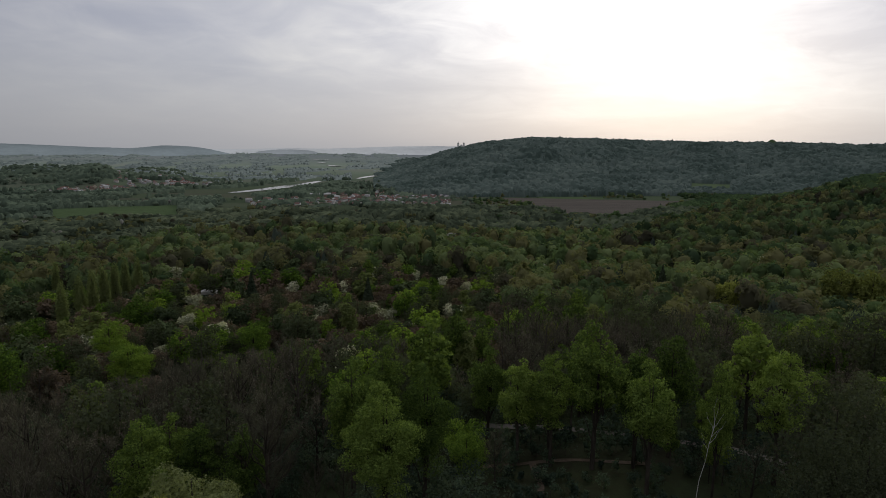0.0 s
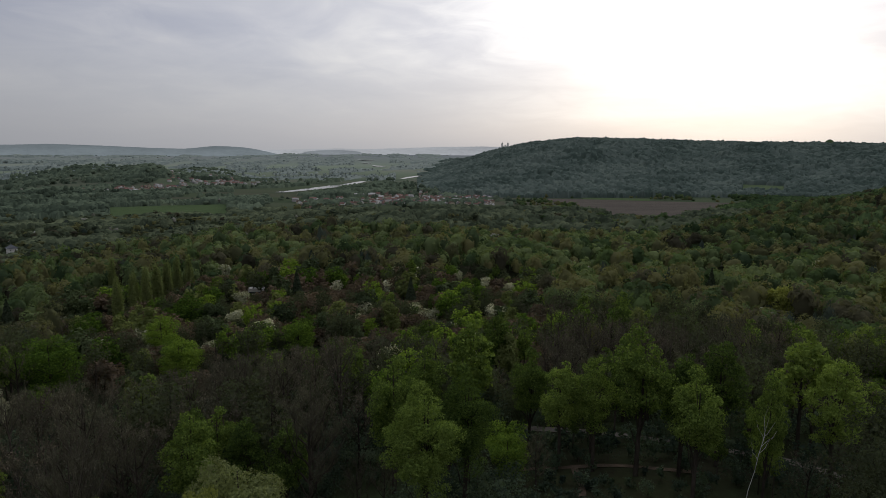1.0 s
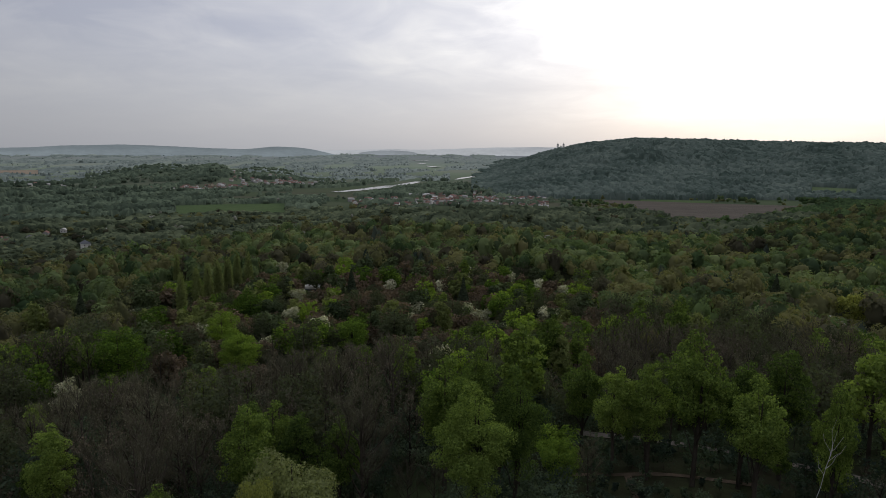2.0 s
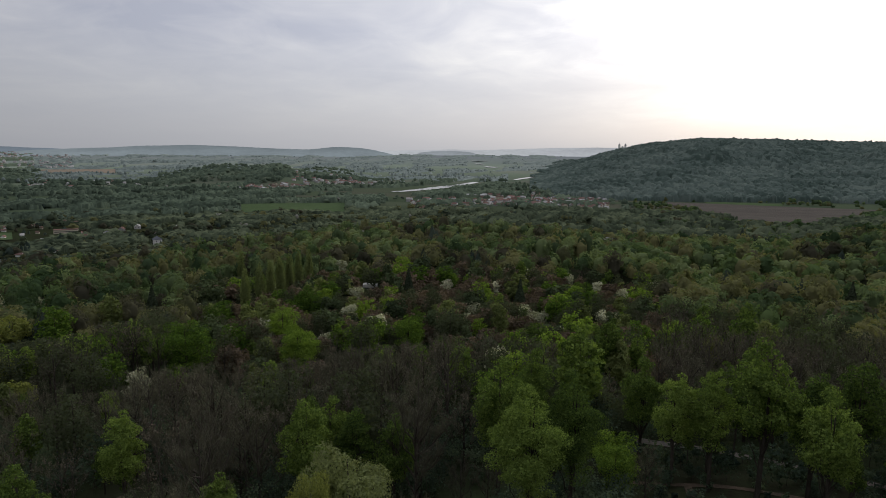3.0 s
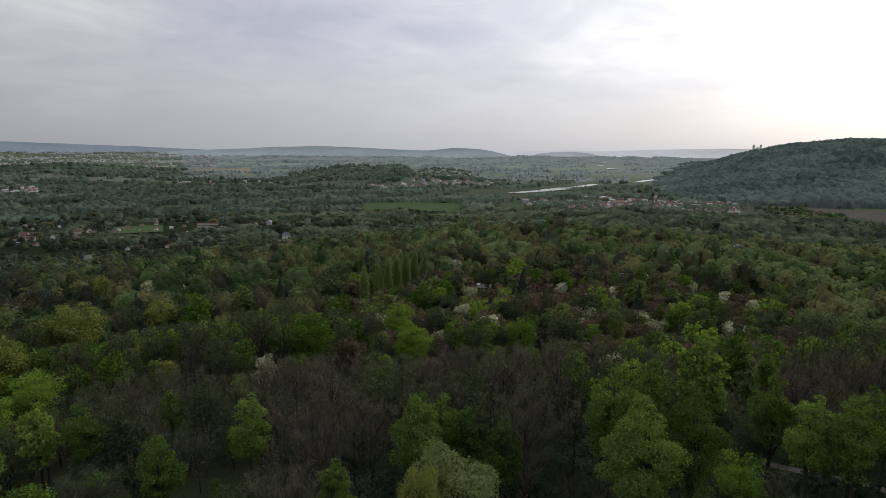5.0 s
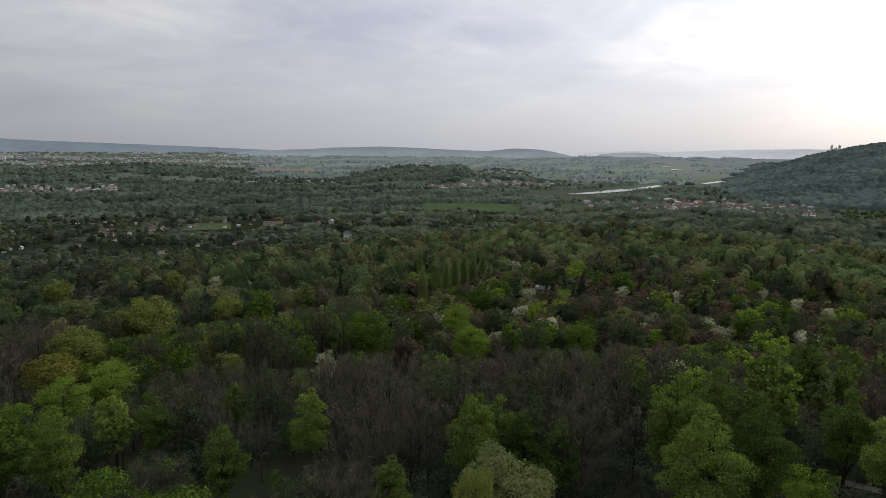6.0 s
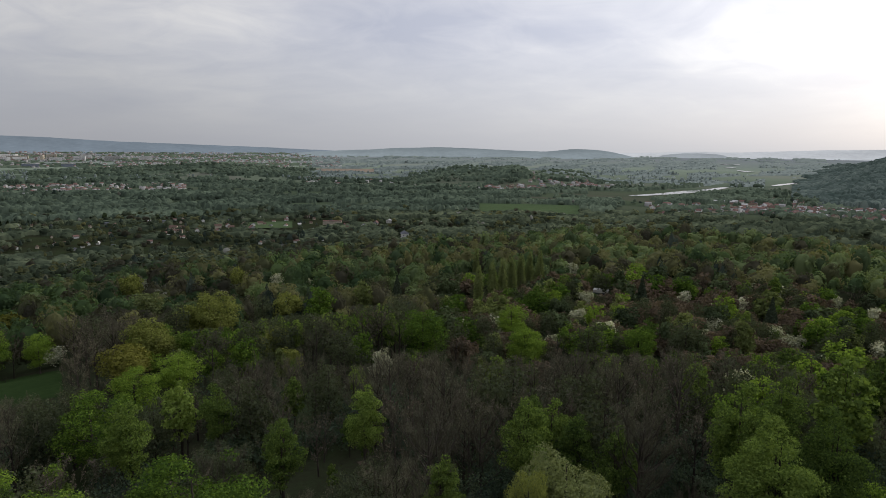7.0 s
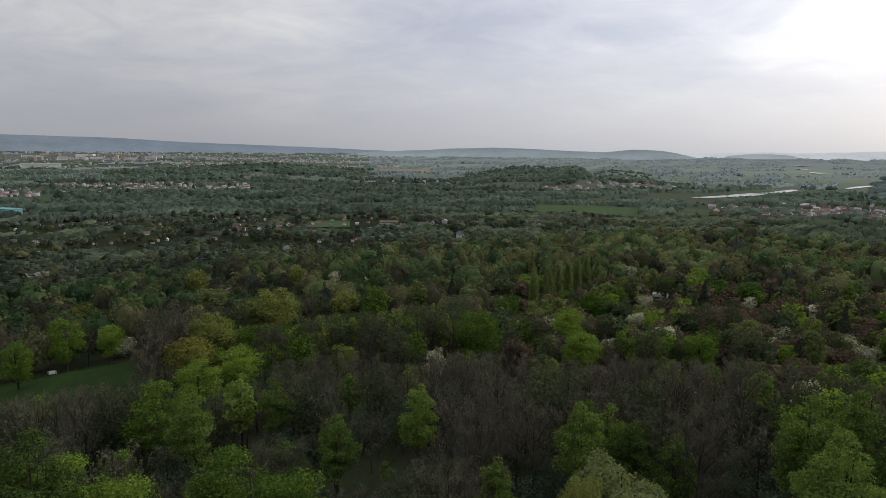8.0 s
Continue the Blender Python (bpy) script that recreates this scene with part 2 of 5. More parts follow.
def spot(az, d, dz=0.0):
    a = math.radians(az)
    x, y = -d * math.sin(a), d * math.cos(a)
    return Vector((x, y, float(land(x, y)) + dz))


def mesh_np(name, verts, faces, mats, index=None, tint=None, smooth_shade=False):
    """A mesh from arrays of corners and triangles."""
    me = bpy.data.meshes.new(name)
    verts, faces = np.asarray(verts, np.float32), np.asarray(faces, np.int32)
    me.vertices.add(len(verts))
    me.vertices.foreach_set("co", verts.ravel())
    me.loops.add(faces.size)
    me.loops.foreach_set("vertex_index", faces.ravel())
    me.polygons.add(len(faces))
    me.polygons.foreach_set("loop_start", np.arange(0, faces.size, faces.shape[1], dtype=np.int32))
    for m in mats:
        me.materials.append(m)
    if index is not None:
        me.polygons.foreach_set("material_index", np.asarray(index, np.int32))
    if smooth_shade:
        me.polygons.foreach_set("use_smooth", np.ones(len(faces), bool))
    if tint is not None:
        at = me.attributes.new("tint", "FLOAT", "FACE")
        at.data.foreach_set("value", np.asarray(tint, np.float32))
    me.update(calc_edges=True)
    return me


def part(name, me, parent, label="", m=None):
    """Links a mesh as one part under a thing."""
    ob = new(name, me)
    ob.parent = parent
    if m is not None:
        ob.matrix_local = m
    return tagged(ob, label) if label else ob


# ground: one sheet, rings growing with distance, all round
def ground_material():
    m, n = material("earth_and_meadow")
    co = n.add("ShaderNodeTexCoord").outputs["Object"]
    fine = n.add("ShaderNodeTexNoise", {"Scale": 0.9, "Detail": 8.0, "Roughness": 0.7}, Vector=co).outputs[0]
    wide = n.add("ShaderNodeTexNoise", {"Scale": 0.035, "Detail": 5.0, "Roughness": 0.6}, Vector=co).outputs[0]
    plots = n.add("ShaderNodeMapping", {"Rotation": (0, 0, 0.5), "Scale": (0.0022, 0.007, 0.0)}, Vector=co).outputs[0]
    cell = n.add("ShaderNodeTexVoronoi", {"Scale": 1.0, "Randomness": 0.8}, Vector=plots).outputs["Color"]
    cell = n.add("ShaderNodeSeparateColor", i0=cell).outputs[0]
    f = n.math("ADD", n.math("MULTIPLY", fine, 0.45), n.math("MULTIPLY", wide, 0.55))
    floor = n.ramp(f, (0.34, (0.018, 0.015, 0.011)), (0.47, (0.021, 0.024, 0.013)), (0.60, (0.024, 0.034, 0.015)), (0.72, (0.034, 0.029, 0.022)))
    field = n.ramp(cell, (0.0, (0.046, 0.062, 0.038)), (0.35, (0.056, 0.074, 0.044)), (0.7, (0.064, 0.080, 0.050)), (0.9, (0.074, 0.074, 0.055)), (1.0, (0.050, 0.072, 0.042)))
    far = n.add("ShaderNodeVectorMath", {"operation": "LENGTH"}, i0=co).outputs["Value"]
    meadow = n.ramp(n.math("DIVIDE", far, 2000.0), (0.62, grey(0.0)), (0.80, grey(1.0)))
    # haze put into the ground colour: paler and bluer with distance, to the rim
    haze_far = n.ramp(n.math("DIVIDE", far, 5000.0), (0.45, grey(0.0)), (0.72, grey(1.0)))
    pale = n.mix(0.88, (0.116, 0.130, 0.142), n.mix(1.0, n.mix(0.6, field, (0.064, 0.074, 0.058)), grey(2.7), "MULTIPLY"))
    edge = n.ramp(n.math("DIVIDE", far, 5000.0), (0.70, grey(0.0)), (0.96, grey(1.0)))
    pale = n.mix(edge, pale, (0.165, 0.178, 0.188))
    col = n.mix(haze_far, n.mix(meadow, floor, n.mix(0.15, field, floor)), pale)
    nor = n.add("ShaderNodeBump", {"Strength": 0.6, "Distance": 0.5}, Height=fine).outputs[0]
    bsdf = n.add("ShaderNodeBsdfPrincipled", {"Roughness": 1.0, "Specular IOR Level": 0.0}, Base_Color=col, Normal=nor)
    n.add("ShaderNodeOutputMaterial", Surface=bsdf.outputs[0])
    return m


def make_ground():
    az = np.radians(np.r_[np.arange(-50, 86, 0.6), np.arange(86, 310, 6.0)])
    d = np.r_[0.01, np.geomspace(12, 4900, 190)]
    dd, aa = np.meshgrid(d, az)
    x, y = -dd * np.sin(aa), dd * np.cos(aa)
    v = np.stack([x, y, land(x, y)], -1).reshape(-1, 3)
    na, nd = len(az), len(d)
    i = np.arange(na)[:, None] * nd + np.arange(nd - 1)
    j = ((np.arange(na) + 1) % na)[:, None] * nd + np.arange(nd - 1)
    f = np.stack([i, i + 1, j + 1, j], -1).reshape(-1, 4)[:, ::-1]
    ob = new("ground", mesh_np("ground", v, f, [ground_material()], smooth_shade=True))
    tagged(ob, "leaf-littered forest floor and green valley meadows", "ground", kind="structure")


make_ground()
# ------------------------------------------------------------------ trees


def polar(az, d):
    a = np.radians(az)
    return np.stack([-d * np.sin(a), d * np.cos(a)], -1)


def unit(v):
    return v / np.maximum(np.linalg.norm(v, axis=-1, keepdims=True), 1e-9)


def leaf_fans(points, out, size, rng, long=1.0, droop=0.0, loose=0.42):
    """One small triangle of foliage at each point, facing roughly outwards."""
    n = len(points)
    nor = unit(out * 0.7 + rng.normal(size=(n, 3)) * loose)
    a = unit(np.cross(nor, rng.normal(size=(n, 3))))
    if droop:
        a = unit(a * (1 - droop) + np.array((0, 0, -1.0)) * droop)
    b = unit(np.cross(nor, a))
    s = size * rng.uniform(0.65, 1.25, (n, 1))
    v = np.stack([points + a * s * long, points - a * s * 0.5 * long + b * s * 0.85, points - a * s * 0.5 * long - b * s * 0.85], 1)
    return v.reshape(-1, 3), np.arange(3 * n).reshape(-1, 3)


def tube(path, radii, sides=5):
    path = np.asarray(path, float)
    run = unit(np.gradient(path, axis=0))
    ref = np.array((0.31, 0.93, 0.2))
    a = unit(np.cross(run, ref))
    b = np.cross(run, a)
    t = np.arange(sides) * 2 * np.pi / sides
    ring = a[:, None] * np.cos(t)[None, :, None] + b[:, None] * np.sin(t)[None, :, None]
    v = (path[:, None] + ring * np.asarray(radii)[:, None, None]).reshape(-1, 3)
    f = []
    for i in range(len(path) - 1):
        for k in range(sides):
            p, q = i * sides + k, i * sides + (k + 1) % sides
            f += [(p, q, q + sides), (p, q + sides, p + sides)]
    return v, np.array(f)


def join(pieces):
    vs, fs, base = [], [], 0
    for v, f in pieces:
        vs.append(v)
        fs.append(f + base)
        base += len(v)
    return np.concatenate(vs), np.concatenate(fs)


def limb_path(start, end, rng, bend, steps=4):
    t = np.linspace(0, 1, steps + 1)[:, None]
    wob = rng.normal(size=(steps + 1, 3)) * bend
    wob[0] = wob[-1] = 0
    sag = np.array((0, 0, 1.0)) * bend * np.sin(np.pi * t) * -1.2
    return start * (1 - t) + end * t + wob * 0.5 + sag


def leafy(rng, n, size, height, radius, low, lobes, lobe_r, shape="round", trunk_r=0.28, long=1.0, droop=0.0, flat=0.9, fine=True):
    """Trunk with limbs, and a crown of foliage lumps at the limbs' ends."""
    mid, half = (height + low) / 2, (height - low) / 2
    centres = []
    while len(centres) < lobes:
        p = rng.uniform(-1, 1, 3)
        if np.linalg.norm(p) > 1:
            continue
        zz = p[2]
        if shape == "cone":
            w = 0.5 * (1 - zz)
        elif shape == "column":
            w = min(1.0, 1.25 * (1 - zz) + 0.12) * min(1.0, 0.55 + 0.5 * (zz + 1))
        elif shape == "oval":
            w = math.sqrt(max(0.05, 1 - zz * zz * 0.7)) if zz < 0 else 0.16 + 0.84 * (1 - zz) ** 0.75
        elif shape == "dome":
            w = math.sqrt(max(0.05, 1 - max(zz, 0) ** 3)) * (1 if zz > -0.6 else 0.6)
        else:
            w = math.sqrt(max(0.05, 1 - zz * zz * 0.8))
        ang, rad = rng.uniform(0, 2 * np.pi), math.sqrt(rng.uniform(0.05, 1))
        centres.append((math.cos(ang) * rad * radius * w * 0.78, math.sin(ang) * rad * radius * w * 0.78, mid + zz * half * 0.86))
    c = np.array(centres)
    lr = lobe_r * rng.uniform(0.5, 1.55, lobes) * np.clip(1.15 - 0.35 * (c[:, 2] - mid) / half, 0.6, 1.3)
    pick = rng.choice(lobes, n, p=lr ** 2 / (lr ** 2).sum())
    way = unit(rng.normal(size=(n, 3)) + np.array((0, 0, 0.25)))
    far = rng.uniform(0.55, 1.08, n) ** 0.6
    pts = c[pick] + way * (lr[pick] * far)[:, None] * np.array((1, 1, flat))
    pts += rng.normal(size=(n, 3)) * lobe_r * 0.10
    grow = (height - low) / (np.percentile(pts[:, 2], 99.6) - low)     # the crown's top reaches the tree's height
    pts[:, 2] = np.where(pts[:, 2] > low, low + (pts[:, 2] - low) * grow, pts[:, 2])
    c[:, 2] = low + (c[:, 2] - low) * grow
    out = unit(way + 0.5 * unit(pts - np.array((0, 0, mid - half * 0.3))))
    crown = leaf_fans(pts, out, size, rng, long, droop)
    lean = rng.normal(size=2) * 0.25
    stem = np.array([(0, 0, -0.6), (lean[0] * .3, lean[1] * .3, height * 0.25), (lean[0], lean[1], height * 0.55), (lean[0] * 1.2, lean[1] * 1.2, height * 0.9)])
    wood = [tube(stem, [trunk_r * 1.25, trunk_r, trunk_r * 0.65, trunk_r * 0.12], 7)]
    order = np.argsort(c[:, 2])
    for k in order[:: max(1, lobes // 10)]:
        t = rng.uniform(0.25, 0.6) * min(1.0, c[k, 2] / height + 0.1)
        a = np.array([np.interp(height * t, stem[:, 2], stem[:, i]) for i in range(3)])
        if fine:
            wood.append(tube(limb_path(a, c[k], rng, 0.35), np.linspace(trunk_r * 0.42, trunk_r * 0.08, 5), 4))
        elif k % 3 == 0:
            wood.append(tube(limb_path(a, c[k], rng, 0.35, 2), np.linspace(trunk_r * 0.42, trunk_r * 0.08, 3), 3))
    return join(wood), crown


def bare(rng, twigs, height, radius, trunk_r=0.26, width=0.03, buds=300, bud=0.2, fine=True):
    """A leafless tree: limbs that fork into sprays of fine twigs."""
    wood, lines = [], []
    lean = rng.normal(size=2) * 0.5
    stem = np.array([(0, 0, -0.6), (lean[0] * .3, lean[1] * .3, height * 0.22), (lean[0] * .7, lean[1] * .7, height * 0.5), (lean[0], lean[1], height * 0.86)])
    wood.append(tube(stem, [trunk_r * 1.25, trunk_r, trunk_r * 0.6, trunk_r * 0.12], 7))
    tips = []
    limbs = 11
    for i in range(limbs):
        t = 0.25 + 0.6 * i / limbs
        a = np.array([np.interp(height * t * 0.86, stem[:, 2], stem[:, j]) for j in range(3)])
        ang = i * 2.4 + rng.uniform(-0.4, 0.4)
        zz = min(height * 0.97, a[2] + height * rng.uniform(0.22, 0.42))
        w = radius * math.sqrt(max(0.12, 1 - ((zz / height - 0.55) / 0.55) ** 2)) * rng.uniform(0.75, 1.0)
        b = np.array((math.cos(ang) * w, math.sin(ang) * w, zz))
        path = limb_path(a, b, rng, 0.35)
        if fine:
            wood.append(tube(path, np.linspace(trunk_r * 0.5, trunk_r * 0.09, 5), 4))
        else:
            wood.append(tube(path[::2], np.linspace(trunk_r * 0.42, trunk_r * 0.06, 3), 3))
        for _ in range(6):
            s = rng.uniform(0.3, 1.0)
            p = path[0] * (1 - s) + path[-1] * s + np.array((0, 0, -0.35 * math.sin(math.pi * s)))
            d = unit(unit(b - a) * 0.6 + rng.normal(size=3) * 0.5 + np.array((0, 0, 0.9)))
            e = p + d * rng.uniform(1.2, 2.8) * radius / 5
            if fine:
                wood.append(tube(np.array([p, (p + e) / 2 + rng.normal(size=3) * 0.15, e]), [trunk_r * 0.13, trunk_r * 0.08, trunk_r * 0.03], 3))
            tips.append((p, e))
    tips = np.array(tips)
    k = rng.choice(len(tips), twigs)
    s = rng.uniform(0.15, 1.0, (twigs, 1))
    p = tips[k, 0] * (1 - s) + tips[k, 1] * s
    mid = np.array((0, 0, height * 0.45))
    d = unit(unit(tips[k, 1] - tips[k, 0]) * 0.7 + rng.normal(size=(twigs, 3)) * 0.5 + np.array((0, 0, 0.65)) + 0.25 * unit(p - mid))
    e = p + d * rng.uniform(0.5, 1.8, (twigs, 1)) * radius / 5
    e[:, 2] = np.minimum(e[:, 2], height * rng.uniform(0.93, 1.0, twigs))
    side = unit(np.cross(d, rng.normal(size=(twigs, 3)))) * width
    v = np.stack([p - side, p + side, e], 1).reshape(-1, 3)
    spray = (v, np.arange(3 * twigs).reshape(-1, 3))
    q = rng.choice(twigs, buds)
    bv = leaf_fans(p[q] + (e - p)[q] * rng.uniform(0.5, 1.0, (buds, 1)), d[q], bud, rng)
    crown = join([spray, bv])
    return join(wood), crown, np.r_[np.zeros(twigs, int), np.ones(buds, int)]


def poplar(rng, n, size, height):
    """A column of upright branches pressed together."""
    strands = 26
    a, top = rng.uniform(0, 2 * np.pi, strands), height * rng.uniform(0.55, 1.0, strands)
    out = rng.uniform(0.35, 1.0, strands)
    k = rng.randint(0, strands, n)
    t = rng.uniform(0.03, 1.0, n)
    r = 1.8 * out[k] * np.sin(np.pi * np.clip(t * 0.80 + 0.17, 0, 1)) ** 0.55
    p = np.stack([np.cos(a[k]) * r, np.sin(a[k]) * r, top[k] * t], -1) + rng.normal(size=(n, 3)) * np.array((0.28, 0.28, 0.5))
    way = np.stack([np.cos(a[k]), np.sin(a[k]), np.full(n, 0.25)], -1)
    return tube(np.array([(0, 0, -0.5), (0, 0, height * 0.5), (0, 0, height * 0.95)]), [0.35, 0.2, 0.03], 6), leaf_fans(p, unit(way), size, rng, 1.3, 0.3)


def spruce(rng, n, size, height, radius):
    t = rng.uniform(0, 1, n) ** 0.75
    z = height * (0.08 + 0.92 * (1 - t))
    tier = 0.9 + 0.1 * np.abs(np.sin(z * 2.6))
    w = radius * t * tier * rng.uniform(0.55, 1.05, n)
    a = rng.uniform(0, 2 * np.pi, n)
    p = np.stack([np.cos(a) * w, np.sin(a) * w, z - w * 0.25], -1)
    out = np.stack([np.cos(a), np.sin(a), np.full(n, 0.5)], -1)
    crown = leaf_fans(p, unit(out), size, rng, 1.3, 0.25)
    return tube(np.array([(0, 0, -0.5), (0, 0, height * 0.5), (0, 0, height * 0.97)]), [0.25, 0.15, 0.02], 6), crown


# kind -> (height of the pattern, maker at a level of detail)
SHAPES = {
    "maple": (20, lambda r, k: leafy(r, int(5600 * k), 0.235 / k ** 0.5, 20, 4.4, 6.8, 84, 0.82, "oval", flat=0.6, fine=k > 0.9)),
    "chestnut": (16, lambda r, k: leafy(r, int(5600 * k), 0.26 / k ** 0.5, 16, 6.2, 2.2, 80, 1.15, "dome", flat=0.62, fine=k > 0.9)),
    "olive": (18, lambda r, k: leafy(r, int(3800 * k), 0.23 / k ** 0.5, 18, 5.4, 3.6, 44, 1.5, fine=k > 0.9)),
    "willow": (14, lambda r, k: leafy(r, int(5600 * k), 0.26 / k ** 0.5, 14, 6.0, 2.0, 52, 1.25, "dome", 0.35, 1.3, 0.2, fine=k > 0.9)),
    "forsythia": (9, lambda r, k: leafy(r, int(3000 * k), 0.28 / k ** 0.5, 9, 4.0, 0.8, 18, 1.5, "dome", 0.12, fine=k > 0.9)),
    "poplar": (20, lambda r, k: poplar(r, int(4200 * k), 0.26 / k ** 0.5, 20)),
    "pale": (16, lambda r, k: leafy(r, int(4200 * k), 0.28 / k ** 0.5, 16, 3.6, 2.0, 24, 1.35, "column", 0.2, 1.2, fine=k > 0.9)),
    "blossom": (9, lambda r, k: leafy(r, int(3600 * k), 0.26 / k ** 0.5, 9, 4.2, 1.0, 24, 1.35, "dome", 0.16, fine=k > 0.9)),
    "spruce": (18, lambda r, k: spruce(r, int(4200 * k), 0.36 / k ** 0.5, 18, 4.6)),
    "bare": (19, lambda r, k: bare(r, int(2300 * k), 19, 5.8, 0.30, 0.017 / k ** 0.5, int(1500 * k), 0.085 / k ** 0.45, k > 0.9)),
    "osier": (14, lambda r, k: leafy(r, int(5600 * k), 0.25 / k ** 0.5, 14, 6.0, 1.5, 70, 1.05, "dome", 0.35, 1.3, 0.1, fine=k > 0.9)),
    "orchard": (9, lambda r, k: leafy(r, int(4200 * k), 0.24 / k ** 0.5, 9, 4.6, 0.8, 30, 1.15, "dome", 0.16, fine=k > 0.9)),
    "yew": (12, lambda r, k: leafy(r, int(4600 * k), 0.28 / k ** 0.5, 12, 4.6, 0.6, 34, 1.3, "dome", fine=k > 0.9)),
    "brown": (17, lambda r, k: bare(r, int(2000 * k), 17, 5.4, 0.22, 0.020 / k ** 0.5, int(1700 * k), 0.11 / k ** 0.45, k > 0.9)),
}
TREE_WORDS = {
    "maple": ("maple_tree", "maple in fresh bright-green leaf on the wooded slope"),
    "chestnut": ("chestnut_tree", "broad chestnut with dense deep-green spring foliage"),
    "olive": ("budding_tree", "tree with thin olive-green opening buds"),
    "willow": ("willow_tree", "rounded willow with soft yellow-green foliage"),
    "forsythia": ("yellow_shrub", "large shrub covered in yellow blossom"),
    "poplar": ("poplar_tree", "slender columnar poplar standing in a row"),
    "pale": ("young_birch_tree", "slim tree with pale light-green young leaves"),
    "blossom": ("blossoming_tree", "low fruit tree covered in white blossom"),
    "spruce": ("spruce_tree", "dark conical spruce among the broadleaf trees"),
    "osier": ("silver_willow", "rounded willow with soft grey-green foliage"),
    "orchard": ("fruit_tree", "low fruit tree with reddish-brown buds"),
    "yew": ("yew_tree", "rounded dark evergreen among the garden trees"),
    "bare": ("bare_tree", "leafless grey-brown tree with fine twigs"),
    "brown": ("budding_bare_tree", "still bare tree with red-brown buds"),
}
PATTERNS = {}


def pattern(kind, level, variant):
    key = (kind, level, variant)
    if key not in PATTERNS:
        rng = np.random.RandomState(abs(hash_of(key)))
        made = SHAPES[kind][1](rng, (1.7, 0.42, 0.27, 0.11, 4.2)[level])
        name = TREE_WORDS[kind][0]
        wood = mesh_np(name + "_trunk", *made[0], [BARK], smooth_shade=True)
        if len(made) == 3:
            crown = mesh_np(name + "_crown", *made[1], [TWIG, LEAF[kind]], made[2])
        else:
            crown = mesh_np(name + "_crown", *made[1], [LEAF[kind]])
        PATTERNS[key] = (wood, crown)
    return PATTERNS[key]


def hash_of(key):
    n = 7
    for ch in str(key):
        n = (n * 131 + ord(ch)) % 2000003
    return n


OUTSTANDING = []    # direction, top line, distance, half width and lower line of the trees that stand out
PLANTED = []        # x, y, radius of every single tree


def plant(kind, place, height, level, variant, turn, width=1.0, group=""):
    name, words = TREE_WORDS[kind]
    wood, crown = pattern(kind, level, variant)
    s = height / SHAPES[kind][0]
    tree = new(name)
    tree.empty_display_size = 0.5
    tree.matrix_world = Matrix.LocRotScale(place, Euler((0, 0, turn)), (s * width, s * width, s))
    part("trunk", wood, tree)
    part("crown", crown, tree)
    PLANTED.append((place.x, place.y, 4.2 * s * width))
    return tagged(tree, words, "tree", group)


USUAL = {"maple": 19, "chestnut": 13, "olive": 16, "willow": 15, "forsythia": 9, "poplar": 22, "pale": 14, "blossom": 7, "spruce": 16, "yew": 11, "osier": 12}


def stands(kind, rows, width=1.0, group="", spread=0.28):
    """Single trees that stand out: degrees to the left, degrees to which the top reaches above the eye's level, rough metres away."""
    for i, (az, el, d) in enumerate(rows):
        if d > 125:     # far ones: the distance at which a tree of the usual height reaches that line
            tries = np.linspace(d * (1 - spread), d * (1 + spread), 60)
            xy = polar(np.full(60, az), tries)
            miss = np.abs(land(xy[:, 0], xy[:, 1]) + USUAL[kind] - EYE - tries * math.tan(math.radians(el))) + 0.012 * np.abs(tries - d)
            d = float(tries[miss.argmin()])
        place = spot(az, d)
        height = EYE + d * math.tan(math.radians(el)) - place.z
        height = min(max(height, USUAL[kind] * 0.7), USUAL[kind] * 1.5)
        half = math.degrees(0.30 * height * width * (0.6 if kind == "poplar" else 1.0) / d)
        OUTSTANDING.append((az, el, d, half, el - math.degrees((0.72 if kind == "poplar" else 0.62) * height / d)))
        plant(kind, place, height, 4 if d < 84 else 0 if d < 118 or kind == "poplar" or (d < 270 and kind in ("willow", "forsythia", "chestnut")) else 1 if d < 240 or kind in ("poplar", "spruce", "willow") else 2, i % 3, i * 1.7, width, group)


stands("maple", [(5.4, -21.37, 72)], 1.12)
stands("maple", [(1.4, -19.81, 80), (8.2, -18.70, 92), (-1.7, -14.70, 130), (0.9, -15.58, 118), (-4.7, -17.74, 108), (-7.6, -18.86, 100),
                 (-10.7, -18.35, 98), (-14.6, -15.14, 97), (-18.3, -17.09, 100), (-21.3, -15.83, 108), (-19.6, -18.14, 90),
                 (-27.3, -14.08, 120), (-29.8, -15.97, 105), (5.1, -17.95, 108), (58.4, -19.5, 118), (26.7, -22.31, 85), (24.3, -21.95, 95), (18.3, -23.88, 86),
                 (62.5, -20.72, 105), (55.4, -20.0, 114), (42.1, -21.18, 98), (49.8, -23.65, 90), (25.7, -21.89, 98), (21.9, -23.02, 90)])
stands("chestnut", [(57.0, -25.25, 70), (58.3, -17.22, 150), (61.8, -17.90, 138), (65.1, -19.54, 125), (36.6, -14.63, 165), (26.8, -16.10, 172),
                    (28.3, -14.05, 205), (25.9, -12.40, 250), (27.1, -16.0, 168), (46.1, -12.45, 250), (16.9, -15.2, 190)], 1.22, "", 0.1)
stands("maple", [(-25.1, -17.81, 92)], 0.62)
stands("chestnut", [(70.6, -21.5, 82)], 1.15)
stands("maple", [(75.3, -21.67, 78)], 1.15)
stands("olive", [(-36.1, -21.0, 76)], 1.1)
stands("olive", [(-33.9, -18.11, 86), (-35.5, -12.13, 150), (-31.1, -13.21, 150), (45.5, -19.02, 130), (51.1, -12.89, 240), (43.9, -16.07, 180)])
